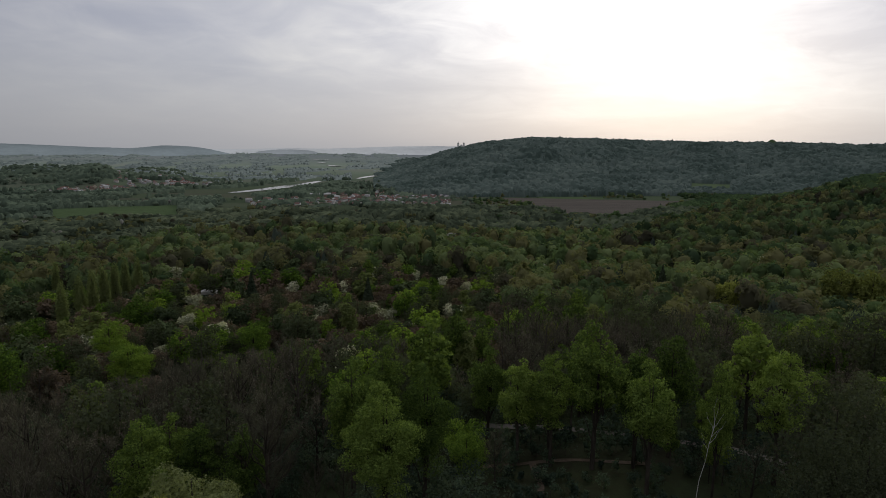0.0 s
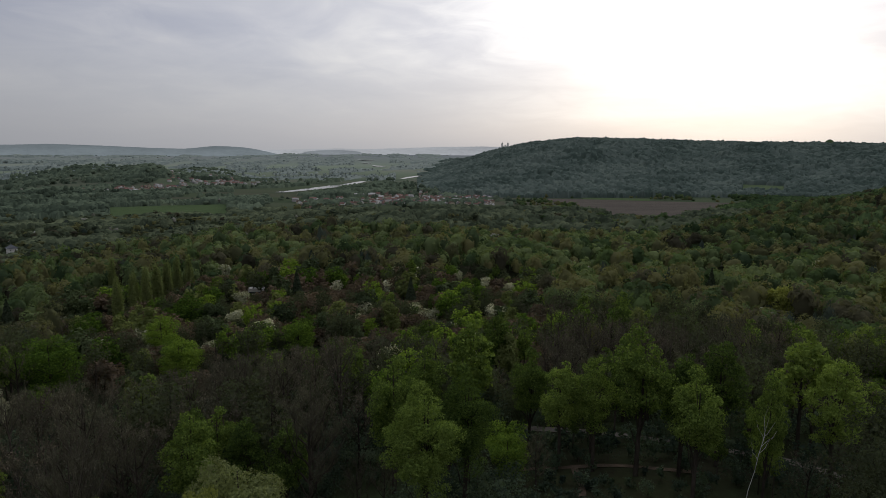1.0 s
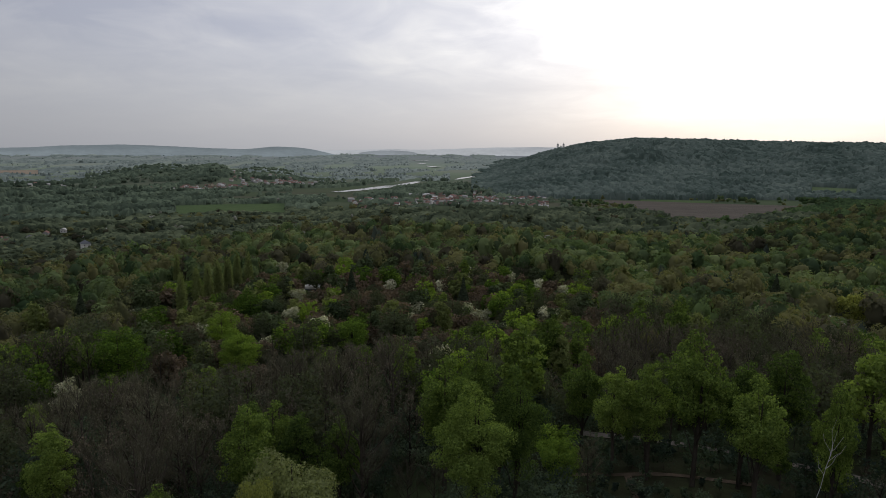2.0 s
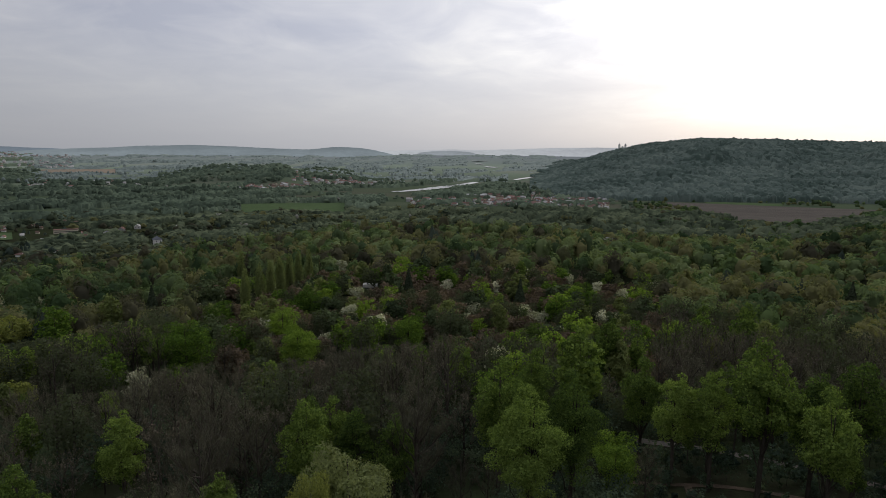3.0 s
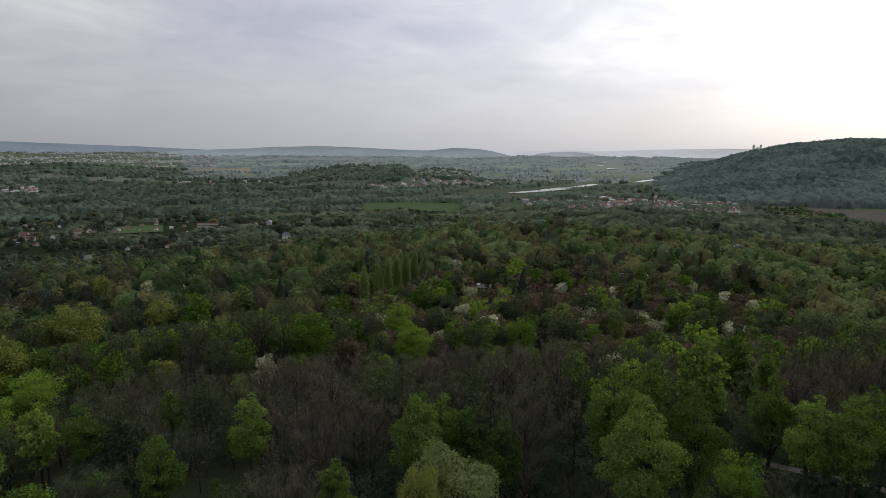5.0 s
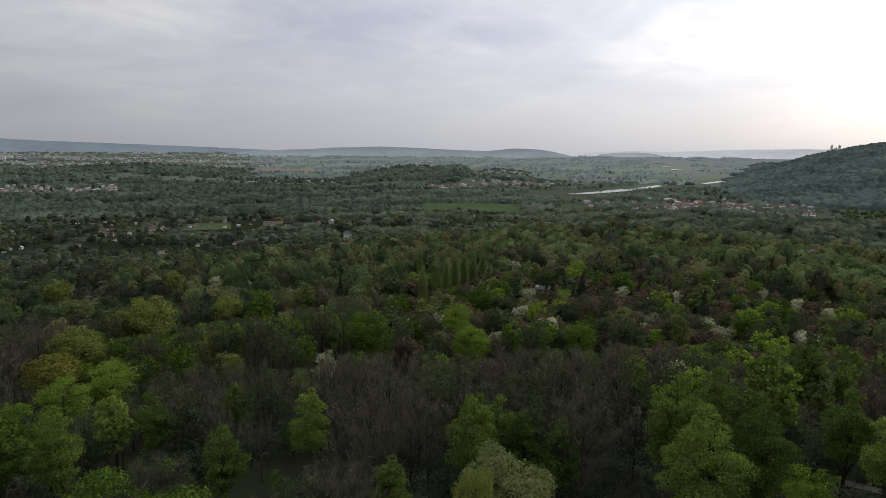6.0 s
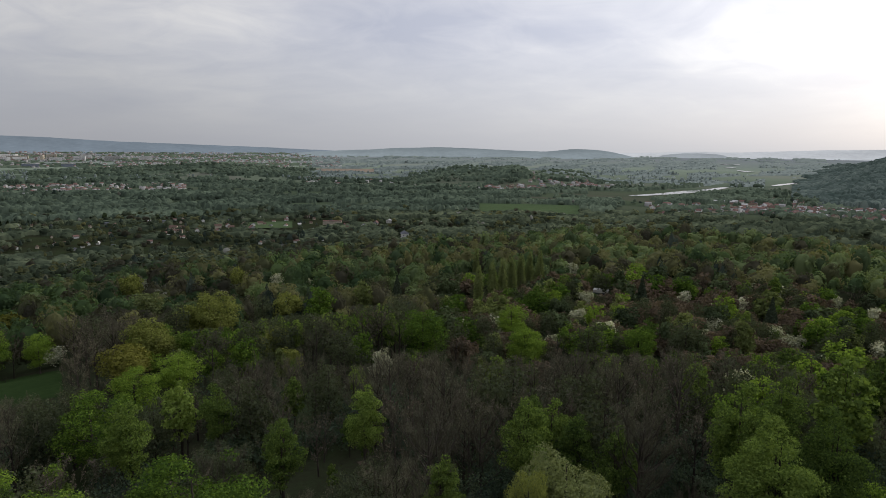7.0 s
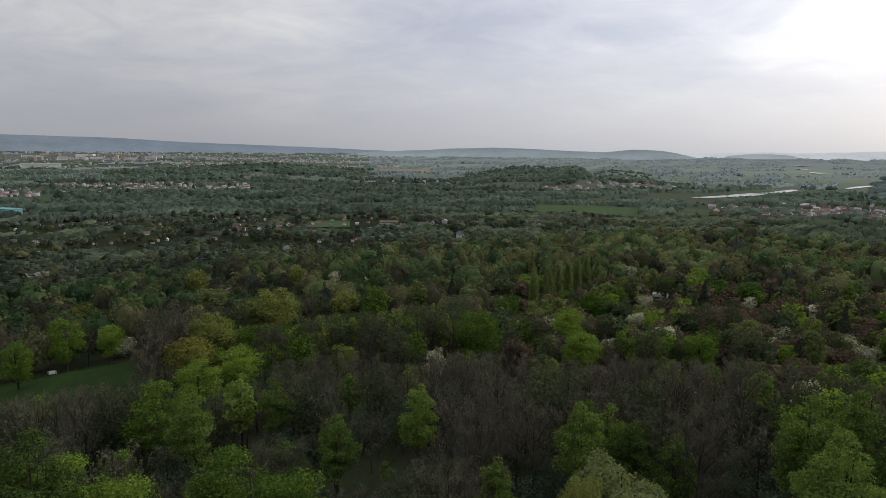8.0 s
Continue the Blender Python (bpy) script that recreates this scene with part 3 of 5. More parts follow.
stands("osier", [(22.5, -26.24, 68)], 0.95)
stands("willow", [(55.5, -12.40, 240), (60.5, -14.14, 196)], 1.4, "", 0.05)
stands("chestnut", [(71.6, -13.44, 243), (68.4, -14.3, 241), (74.97, -14.74, 205)], 0.95, "", 0.02)
stands("forsythia", [(69.9, -11.41, 330)], 1.2, "", 0.1)
stands("osier", [(60.35, -11.2, 300)], 1.2, "", 0.1)
stands("pale", [(42.1, -11.9, 270)], 1.1, "", 0.1)
stands("olive", [(49.3, -14.7, 190), (21.4, -14.95, 190), (13.2, -14.06, 210)], 1.1, "", 0.1)
stands("willow", [(26.3, -28.3, 63)], 0.5)
stands("willow", [(48.9, -12.76, 255), (61.5, -10.41, 330), (53.0, -10.34, 335),
                  (-33.0, -8.96, 300), (-25.2, -10.65, 260), (-35.1, -8.17, 300)])
stands("forsythia", [(62.2, -16.30, 178)], 1.5, "", 0.04)
stands("poplar", [(30.2, -9.90, 350), (29.3, -9.67, 352), (28.4, -9.48, 350), (27.6, -9.15, 356), (26.8, -9.02, 350), (25.9, -8.93, 355),
                  (31.5, -10.35, 365), (31.7, -8.86, 360)], 1.35, "row of poplars")
stands("pale", [(8.4, -13.83, 185), (-2.6, -16.55, 140)])
stands("blossom", [(11.0, -13.80, 230), (23.0, -10.05, 330), (21.7, -12.41, 290), (22.2, -13.97, 270), (13.4, -11.82, 330), (2.5, -11.19, 380),
                   (-2.5, -11.96, 370), (-27.3, -8.44, 480), (4.8, -14.36, 240), (9.0, -12.06, 330), (49.7, -10.83, 320), (47.0, -11.50, 320),
                   (67.4, -15.50, 205), (-0.4, -11.53, 380), (-0.9, -14.06, 260)], 1.2)
stands("spruce", [(6.6, -11.61, 260), (16.9, -10.78, 330), (39.0, -11.38, 260), (-19.8, -9.76, 420)])
stands("yew", [(18.0, -13.57, 240), (34.2, -11.2, 250), (35.6, -15.2, 185)], 1.1)
OUTSTANDING += [(20.45, -11.6, 352, 0.85, -12.5)]      # the sheds in the gardens


def open_ground(az, d):
    """Where no tree grows: lawns, the view down to the park paths, garden plots."""
    green = (az > 66.5) & (d > 186) & (d < 240)
    verge = (az < 16) & (d < 84)
    park = (az < -6) & (az > -27) & (d < 119)
    path = (az > 40) & (az < 53) & (d > 84) & (d < 104)
    return green | verge | (d < 60), park | path


def gardens(az, d):
    return (az > -6) & (az < 36) & (d > 172) & (d < 385)


def canopy_limit(az, d, ground):
    """How tall a tree may be where it stands: the wood's roofline, by direction."""
    if d < 108:
        el = -20.5 if az > 8 else -19
    elif az > 66 and d < 190:
        el = -18.9
    elif d < 168:
        el = np.interp(az, [-35, -30, -18, -9, -4, 4, 9, 13.5, 19, 32, 40, 50, 58, 66, 75], [-13.5, -14, -14.2, -15.3, -16, -17, -16.7, -15.7, -16.7, -18.8, -18.2, -18.5, -19.0, -19.6, -20])
    else:
        return 30.0
    return EYE + d * math.tan(math.radians(float(el))) - ground


def clear_height(az, d, ground, half):
    """The height up to which a tree leaves those that stand out behind it in view."""
    best = np.full(np.shape(az), 40.0)
    for az_e, _, d_e, half_e, low in OUTSTANDING:
        hides = (np.abs(az - az_e) < half_e + half * 0.7) & (d < d_e - 3)
        best = np.where(hides, np.minimum(best, EYE + d * math.tan(math.radians(low)) - ground), best)
    return best


LOW_TOP = {"orchard": 8.5, "yew": 10.0, "blossom": 7.0, "brown": 11, "olive": 10.5, "chestnut": 10.5, "pale": 12.0, "maple": 12.0, "bare": 11}
WOOD_TOP = {"blossom": 8, "pale": 13, "chestnut": 12.5, "willow": 11, "spruce": 15}


def fill_trees():
    """The wood and the gardens on the home hill, tree by tree."""
    rng = np.random.RandomState(11)
    taken = np.array(PLANTED)
    for step, inner in ((7.2, True), (6.9, False)):
        g = np.arange(-400, 400, step)
        for gx in g:
            for gy in g:
                x, y = gx + rng.uniform(-2.9, 2.9), gy + rng.uniform(-2.9, 2.9)
                chance, pick, turn, size, var = rng.uniform(0, 1, 5)
                d, az = math.hypot(x, y), math.degrees(math.atan2(-x, y))
                if not (-38.5 < az < 78.5 and 60 < d < 390) or bool(gardens(az, d)) == inner or (inner and d > 245):
                    continue
                closed, thin = open_ground(az, d)
                if closed or (thin and chance < 0.52) or (d > 160 and chance < (0.12 if inner else 0.22)):
                    continue
                near = np.hypot(taken[:, 0] - x, taken[:, 1] - y) < taken[:, 2] * (0.95 if d > 112 else 1.15)
                if near.any():
                    continue
                n1 = float(waves(np.array(x), np.array(y), 70, 21))
                n2 = float(waves(np.array(x), np.array(y), 45, 22))
                if not inner:
                    mix = (("orchard", 0.29), ("olive", 0.50), ("bare", 0.57), ("chestnut", 0.70), ("blossom", 0.76), ("pale", 0.82), ("yew", 0.95), ("maple", 1.0))
                elif az > 55 and d < 165:
                    mix = (("bare", 0.38), ("brown", 0.52), ("olive", 0.86), ("maple", 1.0))
                elif az > 62 and d > 160:
                    mix = (("bare", 0.5), ("brown", 0.85), ("olive", 1.0))
                elif thin:
                    mix = (("maple", 0.62), ("olive", 0.85), ("bare", 1.0))
                elif d < (205 if az < -4 else 165) and (-32 < az < -4 or 9 < az < 56):
                    mix = (("bare", 0.62), ("brown", 0.78), ("olive", 0.93), ("maple", 1.0))
                elif n1 > 0.35:
                    mix = (("bare", 0.3), ("brown", 0.55), ("olive", 0.8), ("blossom", 0.84), ("chestnut", 1.0))
                elif n2 > 0.2:
                    mix = (("chestnut", 0.35), ("maple", 0.6), ("pale", 0.75), ("olive", 0.95), ("willow", 1.0))
                else:
                    mix = (("olive", 0.35), ("brown", 0.5), ("chestnut", 0.72), ("maple", 0.85), ("pale", 0.93), ("blossom", 0.96), ("maple", 1.0))
                kind = next(k for k, p in mix if pick <= p)
                top = (20 if kind in ('bare', 'brown') and 8 < az < 27 and 112 < d < 168 else WOOD_TOP.get(kind, 16)) if inner else LOW_TOP.get(kind, 9)
                place = spot(az, d)
                height = min(top * ((0.5 + 0.6 * size) if thin else (0.8 + 0.4 * size) if inner else (0.65 + 0.75 * size)), canopy_limit(az, d, place.z), float(clear_height(az, d, place.z, math.degrees(4.0 / d))))
                if height < 4:
                    continue
                wide = 0.78 if thin else 1.0 if inner else 1.15
                if not inner:
                    place.z -= 0.05 * height
                plant(kind, place, height, 0 if d < 94 else 1 if d < 165 else 2 if d < 300 else 3, int(var * 3), turn * 6.28, wide)


fill_trees()


def understory():
    """Saplings and shrubs under the wood: many small leaves round upright stems."""
    rng = np.random.RandomState(17)
    leaves, stems, tints = [], [], []
    for _ in range(1900):
        az, d = rng.uniform(-38, 78), math.sqrt(rng.uniform(58 ** 2, 150 ** 2))
        closed, thin = open_ground(az, d)
        if 36 < az < 54 and d < 110 and rng.uniform() < 0.8:
            continue
        if (float(waves(np.array(az * 2.0), np.array(d), 30, 19)) < -0.15 and not thin) or (thin and rng.uniform() < 0.25):
            continue
        p = np.array(spot(az, d))
        h = rng.uniform(1.0, 3.0) if d < 66 or (thin and d < 100) else rng.uniform(1.5, 5.0) if thin else rng.uniform(3.0, 8.5)
        r = h * rng.uniform(0.28, 0.45)
        n = int((55 + 80 * h / 8) * (2.2 if d < 105 else 1.0))
        lump = rng.normal(size=(7, 3)) * np.array((r * 0.5, r * 0.5, h * 0.2)) + np.array((0, 0, h * 0.62))
        pts = lump[rng.randint(0, 7, n)] + rng.normal(size=(n, 3)) * r * 0.3
        pts[:, 2] = np.clip(pts[:, 2], 0.3, h)
        out = unit(pts - np.array((0, 0, h * 0.4)))
        v, f = leaf_fans(pts + p, out, 0.21 if d < 105 else 0.32, rng)
        leaves.append((v, f))
        tints.append(np.full(len(f), np.clip(rng.normal(0.4, 0.28), 0, 1)))
        stems.append(tube(np.array([p + (0, 0, -0.3), p + (rng.normal() * 0.15, rng.normal() * 0.15, h * 0.75)]), [0.07, 0.02], 3))
    tagged(new("undergrowth", mesh_np("undergrowth", *join(leaves), [WOODS["understory"]], tint=np.concatenate(tints))), "fresh green saplings and shrubs under the trees", "undergrowth", kind="stuff")
    tagged(new("sapling_stems", mesh_np("sapling_stems", *join(stems), [BARK])), "thin dark stems of saplings in the undergrowth", "undergrowth", kind="stuff")


understory()

# ------------------------------------------------------------------ woods farther off


def dome(rng, rings, sides, lowest=-0.35):
    """A closed, uneven dome of radius one."""
    v, f = [], []
    for i in range(rings):
        e = (i / (rings - 0.4)) * (1.57 - lowest) + lowest
        for k in range(sides):
            a = (k + 0.5 * (i % 2)) * 2 * np.pi / sides
            r = rng.uniform(0.82, 1.08)
            v.append((math.cos(a) * math.cos(e) * r, math.sin(a) * math.cos(e) * r, math.sin(e) * r))
    v.append((0, 0, rng.uniform(0.92, 1.05)))
    for i in range(rings - 1):
        for k in range(sides):
            p, q = i * sides + k, i * sides + (k + 1) % sides
            f += [(p, q, p + sides), (q, q + sides, p + sides)]
    for k in range(sides):
        f.append(((rings - 1) * sides + k, (rings - 1) * sides + (k + 1) % sides, rings * sides))
    return np.array(v), np.array(f)


def blob(rng, leaves, size, lobes=7, rings=3, sides=6):
    """A crown for woods seen from afar: a closed, uneven dome set with bunches of leaves."""
    v, f = dome(rng, rings + 1, sides + 1, -0.7)
    out = [(v * (0.6 if leaves > 200 else 0.74), f)]
    way = unit(rng.normal(size=(lobes, 3)) + np.array((0, 0, 0.45)))
    way[:, 2] = np.maximum(way[:, 2], -0.35)
    c, r = way * rng.uniform(0.54, 0.76, (lobes, 1)), rng.uniform(0.18, 0.36, lobes)
    pick = rng.choice(lobes, leaves, p=r ** 2 / (r ** 2).sum())
    turn = unit(rng.normal(size=(leaves, 3)) + 1.0 * way[pick] + np.array((0, 0, 0.3)))
    pts = c[pick] + turn * (r[pick] * rng.uniform(0.8, 1.05, leaves))[:, None]
    out.append(leaf_fans(pts, unit(turn * 1.2 + way[pick] * 0.6 + np.array((0, 0, 0.25))), size, rng, loose=0.2))
    return join(out)


def woods(name, label, mat, xy, width, height, tint, templates, rng, lift=0.0, soft=False):
    if not len(xy):
        return
    z = land(xy[:, 0], xy[:, 1])
    pick = rng.randint(0, len(templates), len(xy))
    turn = rng.uniform(0, 2 * np.pi, len(xy))
    vs, fs, ts, base = [], [], [], 0
    for k, (v, f) in enumerate(templates):
        m = np.where(pick == k)[0]
        if not len(m):
            continue
        c, s = np.cos(turn[m])[:, None], np.sin(turn[m])[:, None]
        w, h = width[m][:, None], height[m][:, None]
        x = (v[None, :, 0] * c - v[None, :, 1] * s) * w + xy[m, 0][:, None]
        y = (v[None, :, 0] * s + v[None, :, 1] * c) * w + xy[m, 1][:, None]
        zz = (v[None, :, 2] * 0.5 + 0.5) * h + z[m][:, None] + lift
        vs.append(np.stack([x, y, zz], -1).reshape(-1, 3))
        fs.append((f[None] + (np.arange(len(m)) * len(v))[:, None, None]).reshape(-1, 3) + base)
        ts.append(np.repeat(tint[m], len(f)))
        base += len(m) * len(v)
    ob = new(name, mesh_np(name, np.concatenate(vs), np.concatenate(fs), [mat], tint=np.concatenate(ts), smooth_shade=soft))
    tagged(ob, label, "woods", kind="stuff")


def wood_edge(az):
    """How far the wood on the home hill reaches."""
    return np.interp(az, [-24, -17, 0, 19, 34, 56, 72, 80], [1280, 780, 700, 770, 660, 560, 520, 500])


def hillside_woods():
    rng = np.random.RandomState(31)
    step = 10.4
    gx, gy = np.meshgrid(np.arange(-820, 900, step), np.arange(60, 1250, step))
    x = (gx + rng.uniform(-3.4, 3.4, gx.shape)).ravel()
    y = (gy + rng.uniform(-3.4, 3.4, gx.shape)).ravel()
    d, az = np.hypot(x, y), np.degrees(np.arctan2(-x, y))
    edge = wood_edge(az)
    ok = (az > -39) & (az < 79) & (d > np.where(gardens(az, d), 385, 238)) & (d < edge) & (rng.uniform(0, 1, len(x)) > 0.06)
    one = np.array([p for p in PLANTED if math.hypot(p[0], p[1]) > 220])
    for px, py, pr in one:
        ok &= np.hypot(x - px, y - py) > pr * 0.9 + 1.5
    x, y, d, az = x[ok], y[ok], d[ok], az[ok]
    n1, n2 = waves(x, y, 150, 41), waves(x, y, 60, 42)
    u = rng.uniform(0, 1, len(x)) * 0.85 + 0.08 + 0.30 * n1
    kind = np.where(u < 0.36, 0, np.where(u < 0.52, 1, np.where(u < 0.80, 2, np.where(u < 1.02, 3, np.where(u < 1.06, 4, 5)))))
    kind = np.where((rng.uniform(0, 1, len(x)) < 0.018), 4, kind)
    kind = np.where((az < -4) & (d > 330) & (kind == 3) & (rng.uniform(0, 1, len(x)) < 0.6), 2, kind)
    kind = np.where((az > 57) & (d < 330) & (rng.uniform(0, 1, len(x)) < 0.72), 3, kind)
    kind = np.where((az > 44) & (kind == 0) & (rng.uniform(0, 1, len(x)) < 0.45), 1, kind)
    # lighter towards the sun's side: backlight put into the tint
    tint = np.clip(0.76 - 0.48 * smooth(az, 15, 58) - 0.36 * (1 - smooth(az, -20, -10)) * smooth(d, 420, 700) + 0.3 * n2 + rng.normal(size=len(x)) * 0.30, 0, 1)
    names = [("green", "mixed woods in fresh green leaf on the hillside"), ("deep", "dense dark-green woods on the hillside"),
             ("olive", "olive and yellowish budding woods on the hillside"), ("brown", "still bare brown woods on the hillside"),
             ("blossom", "white blossoming trees scattered through the hillside"), ("spruce", "dark conifers scattered through the hillside")]
    for k, (mat, label) in enumerate(names):
        for d0, d1, leaves, size in ((0, 320, 380, 0.088), (320, 430, 240, 0.112), (430, 820, 105, 0.16), (820, 1400, 50, 0.23)):
            m = (kind == k) & (d >= d0) & (d < d1)
            t = [blob(rng, leaves, size, 19) for _ in range(6)]
            if mat == "spruce":
                for v, _ in t:
                    v[:, :2] *= np.clip(1.05 - 0.62 * (v[:, 2:3] + 0.3), 0.12, 1.2)
            big = rng.uniform(0.6, 1.45, m.sum())
            h = np.where(kind[m] == 4, 8.0, 14.0) * (0.35 + 0.65 * big) * rng.uniform(0.9, 1.1, m.sum())
            h = h * (1 + 0.28 * waves(x[m], y[m], 85, 77))
            w = np.where(kind[m] == 4, 4.0, 6.1 - 0.5 * smooth(az[m], 5, 30)) * big * (0.7 if mat == "spruce" else 1)
            h = np.minimum(h, clear_height(az[m], d[m], land(x[m], y[m]), np.degrees(5.0 / d[m])))
            tall = h > 4
            m[np.where(m)[0][~tall]] = False
            h, w = h[tall], w[tall]
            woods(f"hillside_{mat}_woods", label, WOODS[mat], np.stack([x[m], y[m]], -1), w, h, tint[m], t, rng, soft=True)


hillside_woods()


def between(az, d, box):
    a0, a1, d0, d1 = box
    return (az > a0) & (az < a1) & (d > d0) & (d < d1)


FIELDS = {  # degrees to the left (from, to), metres away (from, to)
    "green_field": (22.6, 31.6, 1400, 1640),
    "ploughed_field": (-24.0, -5.5, 1190, 1830),
    "lawn_strip": (48.3, 52.0, 1130, 1230),
    "sand_field": (41.0, 46.5, 3150, 3400),
    "field_margin": (-14.5, -8.6, 1832, 1905),
    "meadow": (-24.6, -21.6, 2330, 2540),
}
RIVER = [(22.0, 2030), (18.19, 2050), (15.5, 2190), (13.1, 2390), (10.8, 2650)]


def near_edge(az):
    """The ploughed field is cut off by woods on both sides."""
    return np.interp(az, [-24, -20, -17, -14.5, -9, -5.5], [1800, 1640, 1290, 1190, 1520, 1790])


def settled(az, d):
    v = between(az, d, (-1, 19, 1500, 1860)) | between(az, d, (25, 34, 2150, 2380)) | between(az, d, (20, 27.5, 2330, 2700))
    v |= between(az, d, (44, 79, 820, 1300)) | between(az, d, (56, 79, 2040, 2560)) | between(az, d, (40, 79, 3300, 4600))
    return v


def on_river(az, d):
    line = np.interp(-az, [-p[0] for p in RIVER], [p[1] for p in RIVER])
    near = (az > 10.5) & (az < 22) & (d > line - 215) & (d < line + 230)
    return near | between(az, d, (5.0, 8.0, 2500, 3250)) | between(az, d, (8.4, 11.6, 3350, 4400))


def valley_woods():
    rng = np.random.RandomState(51)
    az_all, d_all = [], []
    d = 500.0
    while d < 4800:
        n = int(118 / (0.36 if d < 1500 else 0.26))
        az_all.append(-39.5 + 118 * (np.arange(n) + rng.uniform(0, 1, n)) / n)
        d_all.append(d * rng.uniform(0.985, 1.015, n))
        d += max(13.0, min(d * d / 140 * 0.0028, 40.0))
    az, d = np.concatenate(az_all), np.concatenate(d_all)
    xy = polar(az, d)
    x, y = xy[:, 0], xy[:, 1]
    hill = (az < np.interp(d, [1800, 2300, 3300, 3900, 5000], [2, 5.5, 5.5, 4.0, 2.5])) & (d > np.interp(az, [-40, -20, -8, 2, 8], [2100, 2050, 1850, 1800, 2100]))
    rise = (az < -22) & (d > 800) & (d < 2100)
    near = d < np.interp(az, [-40, -14, 0, 19, 34, 56, 72, 80], [1900, 1120, 1400, 1380, 1150, 850, 800, 800])
    knoll = between(az, d, (25.5, 38, 2480, 3000)) | between(az, d, (21.8, 26, 2700, 3000)) | between(az, d, (46, 68, 2720, 3200))
    patch = waves(x, y, 420, 61) + 0.6 * waves(x, y, 150, 62)
    strips = waves(x * 0.9 + y * 0.45, y * 4 - x * 1.6, 900, 63)
    keep = (d > wood_edge(az) - 15) & ((rng.uniform(0, 1, len(x)) < 0.9) | hill)
    thinned = (az > 5) & (az < 47) & (d > 2350)
    keep &= hill | knoll | ~thinned | (strips + 0.5 * patch > 0.2) | (rng.uniform(0, 1, len(x)) < 0.16)
    keep &= hill | (rise & (d > 1230)) | near | knoll | (patch + 0.5 * strips > -0.35) | (rng.uniform(0, 1, len(x)) < 0.2)
    keep &= ~(settled(az, d) & ~knoll & ~hill & (rng.uniform(0, 1, len(x)) < np.where(d < 1400, 0.35, 0.8)))
    keep &= ~between(az, d, (63.5, 79, 3330, 3640))
    keep &= ~on_river(az, d) & (d < 4750)
    for key, box in FIELDS.items():
        inside = between(az, d, box)
        keep &= ~(inside & (d > near_edge(az)) if key == "ploughed_field" else inside)
    keep &= (d > 1400) | (rng.uniform(0, 1, len(x)) < 0.7)
    keep &= ~(hill & (d > 4150)) & (~hill | (knoll & (rng.uniform(0, 1, len(x)) < 0.15))) & ~((d > 1400) & ~hill & (rng.uniform(0, 1, len(x)) < 0.45))
    az, d, xy, x, y = az[keep], d[keep], xy[keep], x[keep], y[keep]
    lift = knoll[keep]
    hill = hill[keep] | knoll[keep]
    h = np.clip(d * 0.0062, 9, 14) * np.where(hill, 1.0, 1 - 0.6 * smooth(d, 2600, 4300)) * rng.uniform(0.65, 1.25, len(x))
    w = np.where(hill, np.clip(d * 0.0036, 5.0, 10.0), np.clip(d * 0.0045, 4.4, 5.8)) * np.where(hill, 1.15, 1.0) * rng.uniform(0.7, 1.3, len(x))
    size = np.exp(rng.normal(size=len(x)) * 0.26) * (1 + 0.3 * waves(x, y, 130, 67))
    h, w = np.where(hill, h, h * (0.45 + 0.55 * size)), np.where(hill, w, w * size * 1.12)
    # bright haze on the sun's side is put into the tint as well
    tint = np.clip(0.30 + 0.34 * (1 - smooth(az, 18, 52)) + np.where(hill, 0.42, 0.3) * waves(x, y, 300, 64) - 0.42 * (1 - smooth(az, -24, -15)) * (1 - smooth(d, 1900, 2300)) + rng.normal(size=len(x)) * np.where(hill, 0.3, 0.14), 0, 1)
    dark = (rng.uniform(0, 1, len(x)) < np.where(settled(az, d), 0.25, 0.06)) & (d < 2400) & ~hill
    pale = (rng.uniform(0, 1, len(x)) < 0.025) & ~hill & ~dark
    t3 = [blob(rng, 19, 0.29, 8, 2, 5) for _ in range(6)]
    t2 = [blob(rng, 20, 0.36, 5, 2, 5) for _ in range(6)]
    soft = [dome(rng, 2, 6, -0.4) for _ in range(8)]
    round_tops = [dome(rng, 3, 6, -0.3) for _ in range(8)]
    cone = [blob(rng, 24, 0.3, 5, 2, 5) for _ in range(4)]
    for v, _ in cone:
        v[:, :2] *= np.clip(1.0 - 0.65 * (v[:, 2:3] + 0.3), 0.1, 1.1)
    # knoll trees get a lighter colour to offset their shaded slope
    tint = np.where(lift, np.clip(tint + 0.3, 0, 1), tint)
    rest = ~hill & ~dark & ~pale
    mixed = rng.uniform(0, 1, len(x)) + 0.25 * waves(x, y, 180, 66)
    olive, brown = rest & (d < 1500) & (mixed > 0.83), rest & (d < 1500) & (mixed < 0.10)
    slope = rest & (az < -3) & (d < 2050)
    rest &= ~olive & ~brown & ~slope
    pick = rng.uniform(0, 1, len(x))
    slope_green, slope_deep, slope_olive = slope & ~olive & ~brown & (pick < 0.4), slope & ~olive & ~brown & (pick >= 0.4) & (pick < 0.75), slope & ~olive & ~brown & (pick >= 0.75)
